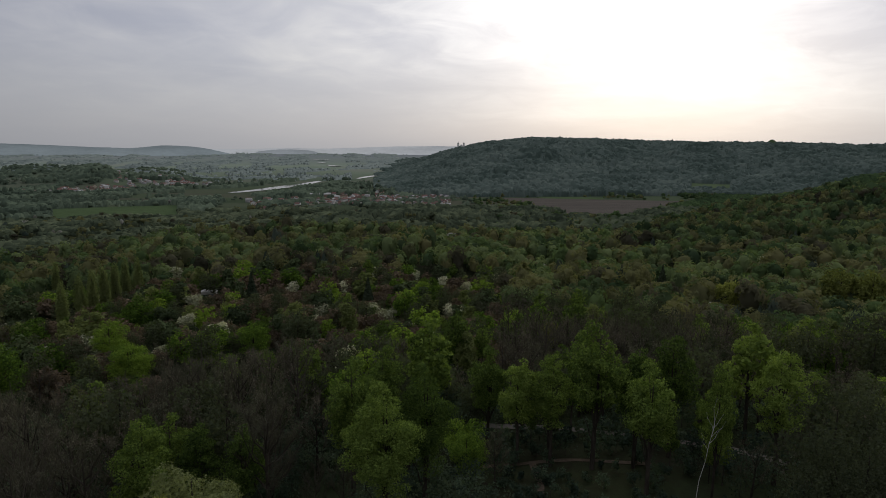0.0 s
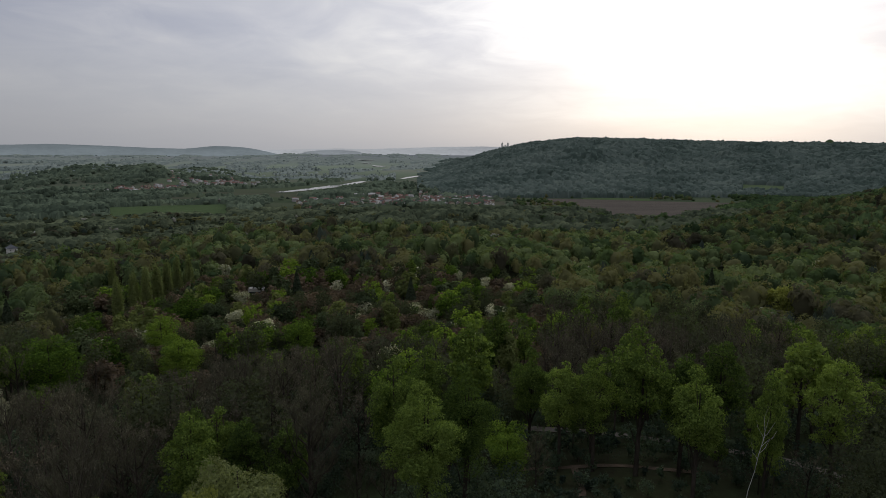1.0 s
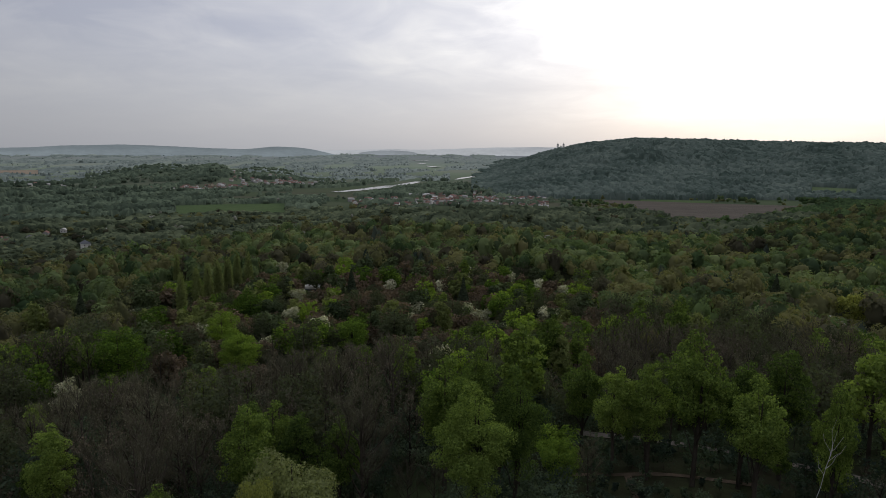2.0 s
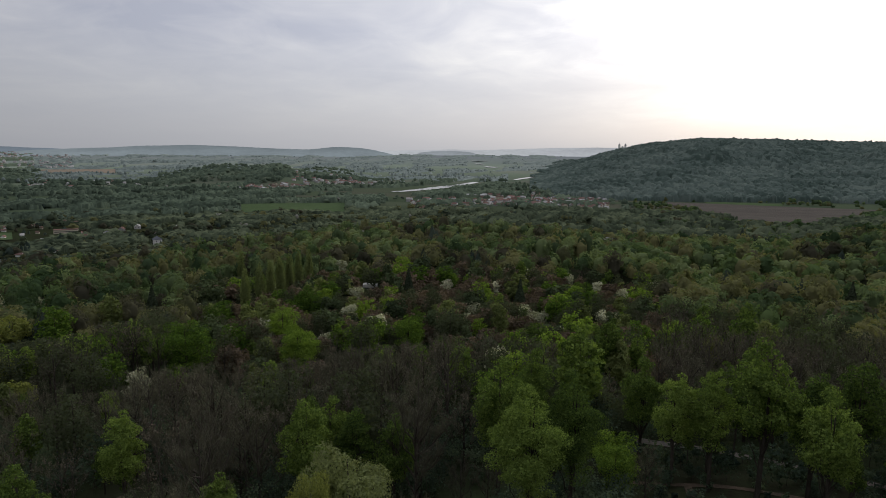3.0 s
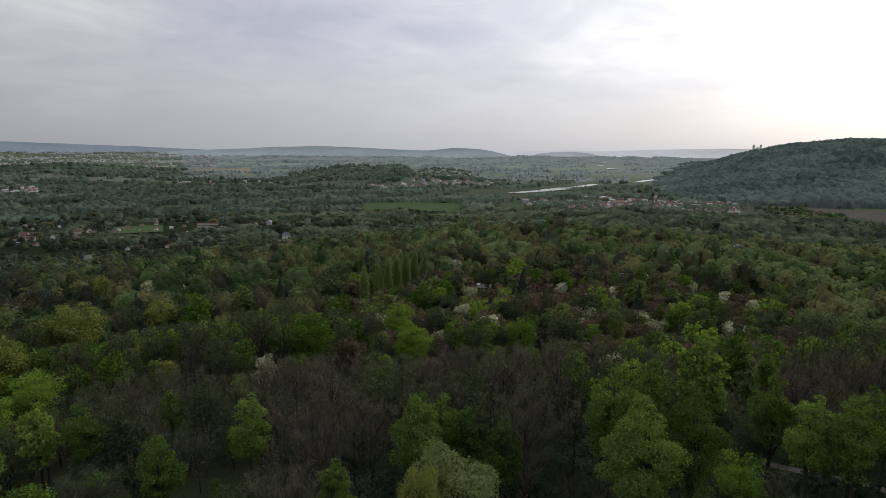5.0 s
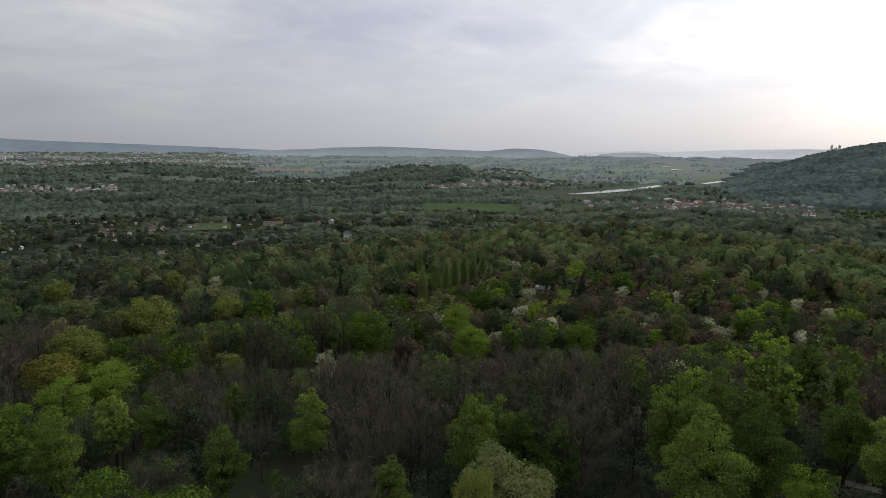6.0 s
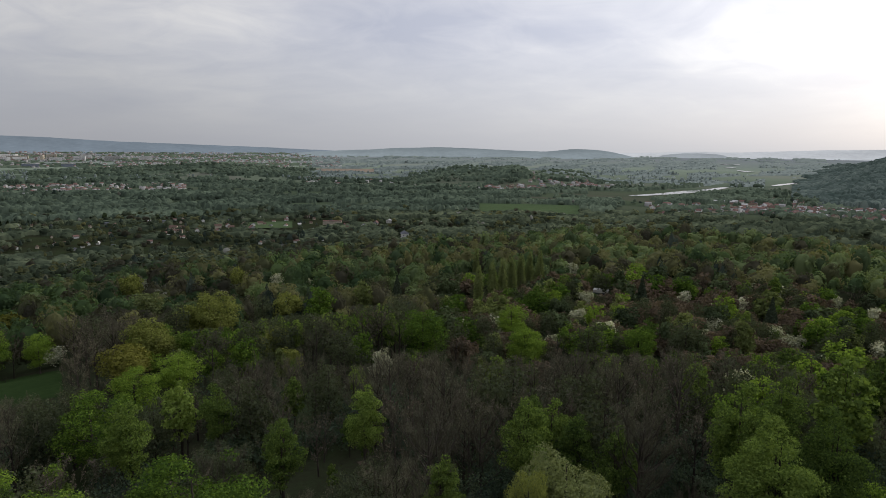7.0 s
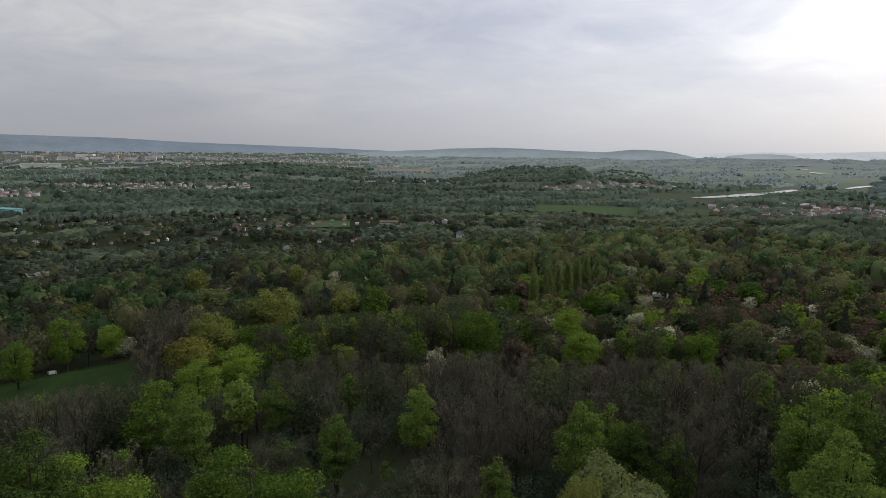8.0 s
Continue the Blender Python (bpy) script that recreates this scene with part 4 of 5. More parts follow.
    for name, label, mat, m, t, k in (
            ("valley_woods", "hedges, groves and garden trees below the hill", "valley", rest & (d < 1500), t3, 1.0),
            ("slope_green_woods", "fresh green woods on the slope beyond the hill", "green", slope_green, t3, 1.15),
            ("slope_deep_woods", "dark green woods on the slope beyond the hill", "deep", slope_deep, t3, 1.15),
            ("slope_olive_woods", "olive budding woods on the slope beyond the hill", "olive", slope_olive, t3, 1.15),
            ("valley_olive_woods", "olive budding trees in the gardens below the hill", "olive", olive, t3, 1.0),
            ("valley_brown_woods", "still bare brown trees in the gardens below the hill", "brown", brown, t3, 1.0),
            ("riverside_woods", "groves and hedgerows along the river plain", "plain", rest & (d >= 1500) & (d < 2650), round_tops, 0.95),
            ("far_plain_woods", "groves far off in the plain, haze painted into their colour", "far", rest & (d >= 2650), soft, 0.66),
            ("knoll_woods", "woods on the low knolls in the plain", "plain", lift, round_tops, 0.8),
            ("valley_conifers", "dark conifers between the gardens in the valley", "spruce", dark, cone, 0.75),
            ("valley_blossom", "white blossoming trees scattered through the valley", "blossom", pale, t2, 0.7)):
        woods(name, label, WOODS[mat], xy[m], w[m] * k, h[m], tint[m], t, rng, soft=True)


valley_woods()


def crown_field(x, y, cell, seed):
    """Round tree tops side by side over the plan: how high each place lies on its crown (0 to 1), and a number for each tree."""
    best, tree = np.zeros(np.shape(x)), np.zeros(np.shape(x))
    ix, iy = np.floor(x / cell), np.floor(y / cell)
    for di in (-1, 0, 1):
        for dj in (-1, 0, 1):
            cx, cy = ix + di, iy + dj
            r1, r2, r3 = [np.modf(np.abs(np.sin(cx * p + cy * q + seed) * 43758.5453))[0] for p, q in ((12.9898, 78.233), (39.346, 11.135), (73.156, 52.235))]
            off = np.hypot(x - (cx + 0.15 + 0.7 * r1) * cell, y - (cy + 0.15 + 0.7 * r2) * cell)
            top = (0.6 + 0.4 * r3) * np.sqrt(np.clip(1 - (off / (cell * (0.52 + 0.22 * r1))) ** 2, 0, 1))
            tree = np.where(top > best, np.modf(r3 * 7.31 + r1)[0], tree)
            best = np.maximum(best, top)
    return best, tree


def crown_carpet(name, az_range, d_range, steps, keep, cell, height, mat, label, shade, seed=71):
    """A wood seen from afar as one closed sheet of crowns, reaching down to the ground at its edges."""
    rng = np.random.RandomState(seed)
    na, nd = steps
    a, r = np.meshgrid(np.linspace(*az_range, na), np.linspace(*d_range, nd), indexing="ij")
    a = a + rng.uniform(-0.3, 0.3, a.shape) * (az_range[1] - az_range[0]) / na
    r = r + rng.uniform(-0.35, 0.35, a.shape) * (d_range[1] - d_range[0]) / nd
    xy = polar(a, r)
    x, y = xy[..., 0], xy[..., 1]
    ok = keep(a, r, x, y)
    bump, tree = crown_field(x, y, cell, seed)
    z = land(x, y) + np.where(ok, (height(a) if callable(height) else height) * (0.1 + 0.9 * bump) * (1 + 0.3 * waves(x, y, 160, seed + 1)), -3.0)
    i = (np.arange(na - 1)[:, None] * nd + np.arange(nd - 1)).ravel()
    f = np.stack([i, i + 1, i + 1 + nd, i + nd], -1)[:, ::-1]
    f = f[ok.ravel()[f].any(1)]
    tint = np.clip(shade(a, r, x, y) + 0.6 * (tree - 0.5), 0, 1).ravel()[f[:, 0]]
    ob = new(name, mesh_np(name, np.stack([x, y, z], -1).reshape(-1, 3), f, [mat], tint=tint))
    tagged(ob, label, "woods", kind="stuff")


def on_long_hill(az, d):
    return (az < np.interp(d, [1800, 2250, 2650, 3300, 3900, 5000], [2.5, 6.6, 6.4, 5.2, 3.8, 2.4]) + 0.4 * np.sin(d * 0.021)) & (d > np.interp(az, [-40, -20, -8, 2, 8], [2120, 2080, 1880, 1830, 2120])) & ~between(az, d, FIELDS["meadow"])


def on_rise(az, d):
    return (az < -21.5 + 1.6 * np.sin(d * 0.009) + 0.7 * np.sin(d * 0.031)) & (d > 800) & (d < 2120) & ~(between(az, d, FIELDS["ploughed_field"]) & (d > near_edge(az)))


def in_groves(az, d, x, y):
    """Woods, groves and hedgerows of the plain between fields, gardens and villages."""
    patch = waves(x, y, 420, 61) + 0.6 * waves(x, y, 150, 62) + 0.35 * waves(x, y, 60, 60)
    strips = waves(x * 0.9 + y * 0.45, y * 4 - x * 1.6, 900, 63)
    knolls = between(az, d, (25.5, 38, 2480, 3000)) | between(az, d, (21.8, 26, 2700, 3000)) | between(az, d, (46, 68, 2720, 3200))
    ok = patch + 0.5 * strips > np.where((az > 5) & (az < 47) & (d > 2350), 0.12, -0.22)
    ok = (ok & ~settled(az, d)) | (knolls & (patch > -0.75)) | (settled(az, d) & (patch > np.where(d > 3300, 0.15, 0.5)))
    for box in FIELDS.values():
        ok &= ~between(az, d, box)
    return ok & ~on_river(az, d) & ~(on_long_hill(az, d)) & (d > near_grove(az)) & (az > np.interp(d, [1500, 1900, 4750], [-4, 2, 4]))


def near_grove(az):
    return np.interp(az, [-5, 19, 34, 56, 80], [1480, 1480, 1400, 1340, 1340])


def in_valley(az, d, x, y):
    """Trees and hedges between the foot of the home hill and the plain."""
    patch = waves(x, y, 260, 58) + 0.6 * waves(x, y, 90, 59)
    ok = (d > wood_edge(az) - 25) & (patch > np.where(settled(az, d), 0.35, np.where(az < 8, -0.9, -0.35)))
    for key, box in FIELDS.items():
        inside = between(az, d, box)
        ok &= ~(inside & (d > near_edge(az)) if key == "ploughed_field" else inside)
    return ok & ~on_rise(az, d) & (d < near_grove(az) + 20)


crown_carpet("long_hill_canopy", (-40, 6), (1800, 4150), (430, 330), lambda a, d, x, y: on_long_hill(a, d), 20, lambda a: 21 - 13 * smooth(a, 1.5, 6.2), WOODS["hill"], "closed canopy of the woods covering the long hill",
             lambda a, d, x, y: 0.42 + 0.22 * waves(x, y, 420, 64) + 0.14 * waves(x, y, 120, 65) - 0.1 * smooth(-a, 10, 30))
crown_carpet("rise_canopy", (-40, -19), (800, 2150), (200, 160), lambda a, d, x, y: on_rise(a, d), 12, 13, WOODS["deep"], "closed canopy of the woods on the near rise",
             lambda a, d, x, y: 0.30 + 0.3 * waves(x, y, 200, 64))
# most tints below lighten sunward or with distance: haze put into colour
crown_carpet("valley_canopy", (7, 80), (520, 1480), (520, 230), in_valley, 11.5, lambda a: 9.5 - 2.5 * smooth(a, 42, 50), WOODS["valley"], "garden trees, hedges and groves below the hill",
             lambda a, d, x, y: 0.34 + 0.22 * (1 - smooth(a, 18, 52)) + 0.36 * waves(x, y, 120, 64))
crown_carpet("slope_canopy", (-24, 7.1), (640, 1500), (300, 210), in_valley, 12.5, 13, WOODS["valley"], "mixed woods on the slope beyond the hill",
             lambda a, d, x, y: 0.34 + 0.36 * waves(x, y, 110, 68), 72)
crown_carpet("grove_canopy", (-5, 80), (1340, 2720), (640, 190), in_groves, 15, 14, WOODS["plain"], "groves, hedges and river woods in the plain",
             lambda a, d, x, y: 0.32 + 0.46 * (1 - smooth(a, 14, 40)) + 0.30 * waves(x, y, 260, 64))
crown_carpet("far_grove_canopy", (2, 47), (2640, 4760), (330, 130), in_groves, 24, 9, WOODS["far"], "far groves and hedges of the plain, haze painted into their colour",
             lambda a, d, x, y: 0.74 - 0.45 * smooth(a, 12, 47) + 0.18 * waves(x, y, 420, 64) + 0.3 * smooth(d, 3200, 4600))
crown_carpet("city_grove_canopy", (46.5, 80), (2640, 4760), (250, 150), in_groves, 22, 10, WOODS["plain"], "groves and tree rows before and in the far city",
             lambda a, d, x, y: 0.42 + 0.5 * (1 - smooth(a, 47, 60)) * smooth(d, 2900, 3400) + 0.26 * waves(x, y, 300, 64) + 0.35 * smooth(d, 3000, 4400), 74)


def draped(name, az, d, mat, lift, label, category, n=(24, 12), kind="structure", near=None):
    """A patch of ground lying on the land between bounds; near: its nearer edge by direction."""
    u, v = np.meshgrid(np.linspace(0, 1, n[0]), np.linspace(0, 1, n[1]))
    a = az[0] + (az[1] - az[0]) * u
    first = near(a) if near else d[0]
    r = first + (d[1] - first) * v
    a = a + 0.25 * np.sin(r * 0.013) * (u > 0.99)
    xy = polar(a, r).reshape(-1, 2)
    z = land(xy[:, 0], xy[:, 1]) + lift
    i = (np.arange(n[1] - 1)[:, None] * n[0] + np.arange(n[0] - 1)).ravel()
    f = np.stack([i, i + n[0], i + n[0] + 1, i + 1], -1)
    ob = new(name, mesh_np(name, np.c_[xy, z], f, [mat], smooth_shade=True))
    return tagged(ob, label, category, kind=kind)


GRASS = rough_material("field_grass", (0.046, 0.068, 0.032), (0.062, 0.088, 0.042), 0.05, 0.95, 0.3)
CLEARING = rough_material("rough_pasture", (0.062, 0.086, 0.046), (0.085, 0.112, 0.060), 0.03, 0.95, 0.3)
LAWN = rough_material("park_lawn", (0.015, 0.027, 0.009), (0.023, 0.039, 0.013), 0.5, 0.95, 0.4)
SOIL = rough_material("ploughed_soil", (0.064, 0.058, 0.050), (0.092, 0.082, 0.070), 0.03, 0.95, 0.4, stretch=(1, 5, 1))
SAND = rough_material("dry_stubble", (0.15, 0.125, 0.095), (0.20, 0.165, 0.125), 0.02, 0.95, 0.3)
ASPHALT = rough_material("worn_path", (0.082, 0.074, 0.062), (0.122, 0.110, 0.094), 1.5, 0.9, 0.3)
DIRT = rough_material("trodden_earth", (0.045, 0.036, 0.026), (0.085, 0.066, 0.048), 1.2, 0.95, 0.4)
MATS = {"green_field": (GRASS, "flat bright-green field by the river", "field"), "ploughed_field": (SOIL, "brown ploughed field on the slope", "field"),
        "field_margin": (GRASS, "green strip of young crop along the ploughed field", "field"),
        "lawn_strip": (GRASS, "green meadow strip between the gardens", "meadow"), "sand_field": (SAND, "pale brown stubble field", "field"),
        "meadow": (CLEARING, "green clearing at the foot of the wooded hill", "meadow")}
for key, (a0, a1, d0, d1) in FIELDS.items():
    draped(key, (a0, a1), (d0, d1), MATS[key][0], 1.2, MATS[key][1], MATS[key][2], (40, 24), near=near_edge if key == "ploughed_field" else None)
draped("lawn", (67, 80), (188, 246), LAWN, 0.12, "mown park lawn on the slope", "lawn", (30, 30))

m_water, n_ = material("river_water")
co_ = n_.add("ShaderNodeTexCoord").outputs["Object"]
rip_ = n_.add("ShaderNodeTexNoise", {"Scale": 0.15, "Detail": 4.0}, Vector=co_).outputs[0]
nor_ = n_.add("ShaderNodeBump", {"Strength": 0.03, "Distance": 1.0}, Height=rip_).outputs[0]
b_ = n_.add("ShaderNodeBsdfPrincipled", {"Base Color": (0.04, 0.05, 0.045, 1), "Roughness": 0.12, "IOR": 1.33, "Specular IOR Level": 0.6}, Normal=nor_)
n_.add("ShaderNodeOutputMaterial", Surface=b_.outputs[0])


def ribbon(name, line, width, mat, lift, label, category, flat=False, kind="structure"):
    """A band along a line of places in the plan."""
    pts = polar(np.array([p[0] for p in line]), np.array([p[1] for p in line], float))
    t = np.linspace(0, len(pts) - 1, 12 * len(pts))
    px, py = np.interp(t, np.arange(len(pts)), pts[:, 0]), np.interp(t, np.arange(len(pts)), pts[:, 1])
    for _ in range(6):
        px[1:-1] = (px[:-2] + 2 * px[1:-1] + px[2:]) / 4
        py[1:-1] = (py[:-2] + 2 * py[1:-1] + py[2:]) / 4
    run = unit(np.stack([np.gradient(px), np.gradient(py)], -1))
    side = np.stack([-run[:, 1], run[:, 0]], -1)
    wid = np.interp(t / (len(pts) - 1), np.linspace(0, 1, len(width)), width) if isinstance(width, (list, tuple)) else np.full(len(t), width)
    wid = wid * (1 + 0.08 * np.sin(t * 5.1) + 0.05 * np.sin(t * 13.7))
    cols = []
    for s in (-0.5, -0.17, 0.17, 0.5):
        q = np.stack([px, py], -1) + side * (wid * s)[:, None]
        z = land(px, py) if flat else land(q[:, 0], q[:, 1])
        cols.append(np.c_[q, z + lift])
    v = np.stack(cols, 1).reshape(-1, 3)
    i = (np.arange(len(t) - 1)[:, None] * 4 + np.arange(3)).ravel()
    f = np.stack([i, i + 4, i + 5, i + 1], -1)[:, ::-1]
    return tagged(new(name, mesh_np(name, v, f, [mat], smooth_shade=True)), label, category, kind=kind)


ribbon("river", RIVER[1:], (30, 58, 64, 24), m_water, 1.0, "wide river shining under the pale sky", "river", True)
ribbon("river", [(7.4, 2780), (6.6, 2880), (5.5, 2990)], (14, 40, 14), m_water, 1.5, "river bend shining beyond the trees", "river", True)
for reach in ([(11.3, 4120), (10.8, 4080), (10.3, 4060), (9.9, 4100)], [(10.0, 3640), (9.6, 3600), (9.2, 3560), (8.8, 3580)], [(10.9, 3860), (10.5, 3830), (10.2, 3800)]):
    ribbon("river", reach, (14, 46, 40, 12), m_water, 2.0, "far river reach glinting in the haze", "river", True)

ribbon("asphalt_path", [(-40, 112), (-30, 116), (-20, 119), (-12, 121), (-6, 122), (0, 124)], 2.4, ASPHALT, 0.10, "pale asphalt park path under the trees", "path")
ribbon("dirt_path", [(-20, 103), (-14, 101), (-9, 100), (-4, 98)], 1.3, DIRT, 0.09, "narrow trodden earth path", "path")
ribbon("dirt_path", [(-10, 84), (-9.8, 92), (-9, 100)], 1.1, DIRT, 0.11, "narrow trodden earth path", "path")
ribbon("dirt_path", [(42.5, 110), (41.3, 104), (39.5, 97), (37.9, 90)], 1.5, DIRT, 0.11, "trodden earth path down through the wood", "path")
ribbon("dirt_path", [(52, 88), (44, 89), (38, 90), (31.5, 90)], 1.8, DIRT, 0.09, "trodden earth path through the wood", "path")

# far hills all round the plain, with haze painted into colour and glow


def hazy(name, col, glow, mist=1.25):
    """Far woods and fields with haze put into colour and emission; mist pales their foot."""
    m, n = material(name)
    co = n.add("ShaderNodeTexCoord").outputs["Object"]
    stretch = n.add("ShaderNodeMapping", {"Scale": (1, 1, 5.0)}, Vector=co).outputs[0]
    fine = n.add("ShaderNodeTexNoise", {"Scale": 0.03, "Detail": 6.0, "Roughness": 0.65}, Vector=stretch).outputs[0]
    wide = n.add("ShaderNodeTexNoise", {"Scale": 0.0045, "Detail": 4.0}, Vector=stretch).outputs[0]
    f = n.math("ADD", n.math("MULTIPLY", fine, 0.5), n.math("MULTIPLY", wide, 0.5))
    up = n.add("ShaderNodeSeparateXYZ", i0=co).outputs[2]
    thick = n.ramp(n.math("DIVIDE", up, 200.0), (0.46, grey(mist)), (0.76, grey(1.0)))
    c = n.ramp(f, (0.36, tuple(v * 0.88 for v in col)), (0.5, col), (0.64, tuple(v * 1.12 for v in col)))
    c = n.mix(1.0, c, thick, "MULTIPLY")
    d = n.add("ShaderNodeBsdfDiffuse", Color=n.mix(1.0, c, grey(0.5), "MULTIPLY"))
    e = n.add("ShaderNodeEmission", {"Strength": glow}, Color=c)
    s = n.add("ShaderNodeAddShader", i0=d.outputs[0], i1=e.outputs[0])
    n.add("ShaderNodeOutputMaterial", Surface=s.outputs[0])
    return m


def far_ridge(name, azs, els, d, mat, label, depth=260.0, bumps=0.012):
    """A range of far hills: a slope with spurs and hollows that climbs to its skyline."""
    az = np.arange(azs[0], azs[-1] + 0.01, 0.15)
    el = np.interp(az, azs, els)
    ker = np.hanning(15)
    el = np.convolve(np.pad(el, 7, mode="edge"), ker / ker.sum(), "valid")
    el = el + bumps * waves(az * 10, az * 0, 22, int(d)) + bumps * 0.6 * waves(az * 10, az * 0, 5, int(d) + 1, 2)
    rows = []
    for share in np.linspace(0, 1, 9):
        r = d - depth * (1 - share) + depth * 0.05 * waves(az * 10, az * 0 + share * 9, 16, int(d) + 2) * math.sin(math.pi * share)
        xy = polar(az, r)
        base = land(xy[:, 0], xy[:, 1]) - 6.0
        top = EYE + r * np.tan(np.radians(el))
        z = base + (top - base) * math.sin(share * math.pi / 2)
        rows.append(np.c_[xy, np.maximum(z, base)])
    back = polar(az, np.full(len(az), d + 40.0))
    rows.append(np.c_[back, rows[-1][:, 2] - 4.0])
    v = np.concatenate(rows)
    n = len(az)
    i = (np.arange(9)[:, None] * n + np.arange(n - 1)).ravel()
    f = np.stack([i, i + n, i + n + 1, i + 1], -1)
    tagged(new(name, mesh_np(name, v, f, [mat], smooth_shade=True)), label, "hills", kind="structure")


far_ridge("backdrop_far_hills", [-80, -40, 1.2, 4, 7, 9, 11, 13, 15, 17.7, 22, 27], [0.3, 0.25, 0.2, 0.14, 0.03, -0.05, -0.10, -0.06, -0.12, -0.20, -0.22, -0.3], 4890, hazy("bright_hills_painted_haze", (0.235, 0.245, 0.255), 0.9), "far hills, bright haze painted on and glowing")
far_ridge("backdrop_low_hills", [9.5, 11, 12.2, 13.4, 14.6, 15.6, 17], [-0.5, -0.3, -0.2, -0.17, -0.22, -0.3, -0.5], 4780, hazy("low_hills_painted_haze", (0.16, 0.175, 0.185), 0.75), "low rounded hills in the plain, bright haze painted on and glowing", 160.0)
far_ridge("backdrop_far_hills", [26.5, 36, 44, 47, 51, 58, 62.6, 66.7, 70.5, 74, 90, 180, 280], [-0.4, -0.4, -0.28, -0.16, 0.01, 0.23, 0.37, 0.60, 0.68, 0.74, 0.6, 0.3, 0.3], 4900, hazy("far_hills_painted_haze", (0.094, 0.114, 0.133), 0.8, 1.2), "far hills, blue-grey haze painted on and glowing")
far_ridge("backdrop_ridge", [17.8, 18.4, 19.0, 19.6, 20.5, 21.8, 23.2, 24.5, 25.7, 27, 28.4, 30.9, 33.3, 35.8, 38, 39.6, 41, 43, 46, 50], [-0.7, -0.5, -0.38, -0.25, -0.05, 0.04, 0.08, -0.04, -0.16, -0.14, -0.11, 0.0, 0.1, 0.13, 0.06, 0.0, -0.1, -0.18, -0.32, -0.6], 4800, hazy("ridge_painted_haze", (0.112, 0.132, 0.140), 0.7, 1.35), "low wooded ridge, blue-grey haze painted on and glowing", 420.0)

# ------------------------------------------------------------------ buildings
PLASTER = {k: rough_material(k + "_plaster", a, b, 0.8, 0.9, 0.1) for k, a, b in (
    ("white", (0.52, 0.51, 0.48), (0.66, 0.65, 0.61)), ("cream", (0.34, 0.30, 0.23), (0.45, 0.40, 0.31)), ("grey", (0.20, 0.20, 0.19), (0.29, 0.285, 0.27)), ("dull", (0.30, 0.29, 0.27), (0.40, 0.39, 0.36)))}
ROOF = {k: rough_material(k + "_roofing", a, b, 1.2, 0.85, 0.2) for k, a, b in (
    ("red", (0.125, 0.080, 0.068), (0.175, 0.112, 0.095)), ("brown", (0.085, 0.060, 0.048), (0.13, 0.090, 0.072)), ("slate", (0.07, 0.075, 0.085), (0.12, 0.125, 0.135)),
    ("pale", (0.32, 0.315, 0.30), (0.46, 0.45, 0.43)))}
DARK_GLASS = rough_material("dark_window_glass", (0.02, 0.024, 0.03), (0.05, 0.055, 0.065), 0.7, 0.15, 0.0, spec=0.6)
OFFICE = rough_material("blue_grey_facade", (0.12, 0.14, 0.17), (0.19, 0.21, 0.24), 0.3, 0.5, 0.0, spec=0.3)
STONE = rough_material("pale_limestone", (0.70, 0.68, 0.64), (0.84, 0.82, 0.77), 0.5, 0.9, 0.2)
TEAL = rough_material("teal_sheet_metal", (0.10, 0.22, 0.22), (0.17, 0.32, 0.31), 0.4, 0.5, 0.1)


def box(bm, x0, x1, y0, y1, z0, z1):
    vs = [bm.verts.new(p) for p in ((x0, y0, z0), (x1, y0, z0), (x1, y1, z0), (x0, y1, z0), (x0, y0, z1), (x1, y0, z1), (x1, y1, z1), (x0, y1, z1))]
    for q in ((3, 2, 1, 0), (4, 5, 6, 7), (0, 1, 5, 4), (1, 2, 6, 5), (2, 3, 7, 6), (3, 0, 4, 7)):
        bm.faces.new([vs[i] for i in q])


def as_mesh(name, bm, mat):
    me = bpy.data.meshes.new(name)
    bm.normal_update()
    bm.to_mesh(me)
    bm.free()
    me.materials.append(mat)
    return me


def gable_walls(w, l, h, rise):
    """House walls with pointed gables."""
    bm = bmesh.new()
    x, y = w / 2, l / 2
    ring = [(-x, -y), (x, -y), (x, y), (-x, y)]
    lo = [bm.verts.new((a, b, -1.5)) for a, b in ring]
    hi = [bm.verts.new((a, b, h)) for a, b in ring]
    t0, t1 = bm.verts.new((0, -y, h + rise)), bm.verts.new((0, y, h + rise))
    bm.faces.new((lo[0], lo[1], hi[1], t0, hi[0]))
    bm.faces.new((lo[2], lo[3], hi[3], t1, hi[2]))
    bm.faces.new((lo[1], lo[2], hi[2], hi[1]))
    bm.faces.new((lo[3], lo[0], hi[0], hi[3]))
    bm.faces.new((hi[0], t0, t1, hi[3]))
    bm.faces.new((hi[1], hi[2], t1, t0))
    bm.faces.new(lo[::-1])
    return bm


def gable_roof(w, l, h, rise, over=0.5, thick=0.22):
    bm = bmesh.new()
    y = l / 2 + over
    k = (w / 2 + over) / (w / 2)
    out = [(-w / 2 * k, h + rise - rise * k + thick), (0, h + rise + thick), (w / 2 * k, h + rise - rise * k + thick),
           (w / 2 * k, h + rise - rise * k + 0.02), (0, h + rise + 0.02), (-w / 2 * k, h + rise - rise * k + 0.02)]
    a = [bm.verts.new((p, -y, q)) for p, q in out]
    b = [bm.verts.new((p, y, q)) for p, q in out]
    for i in range(6):
        j = (i + 1) % 6
        bm.faces.new((a[i], b[i], b[j], a[j]))
    for s in (a, b):
        bm.faces.new((s[0], s[1], s[4], s[5]))
        bm.faces.new((s[1], s[2], s[3], s[4]))
    return bm


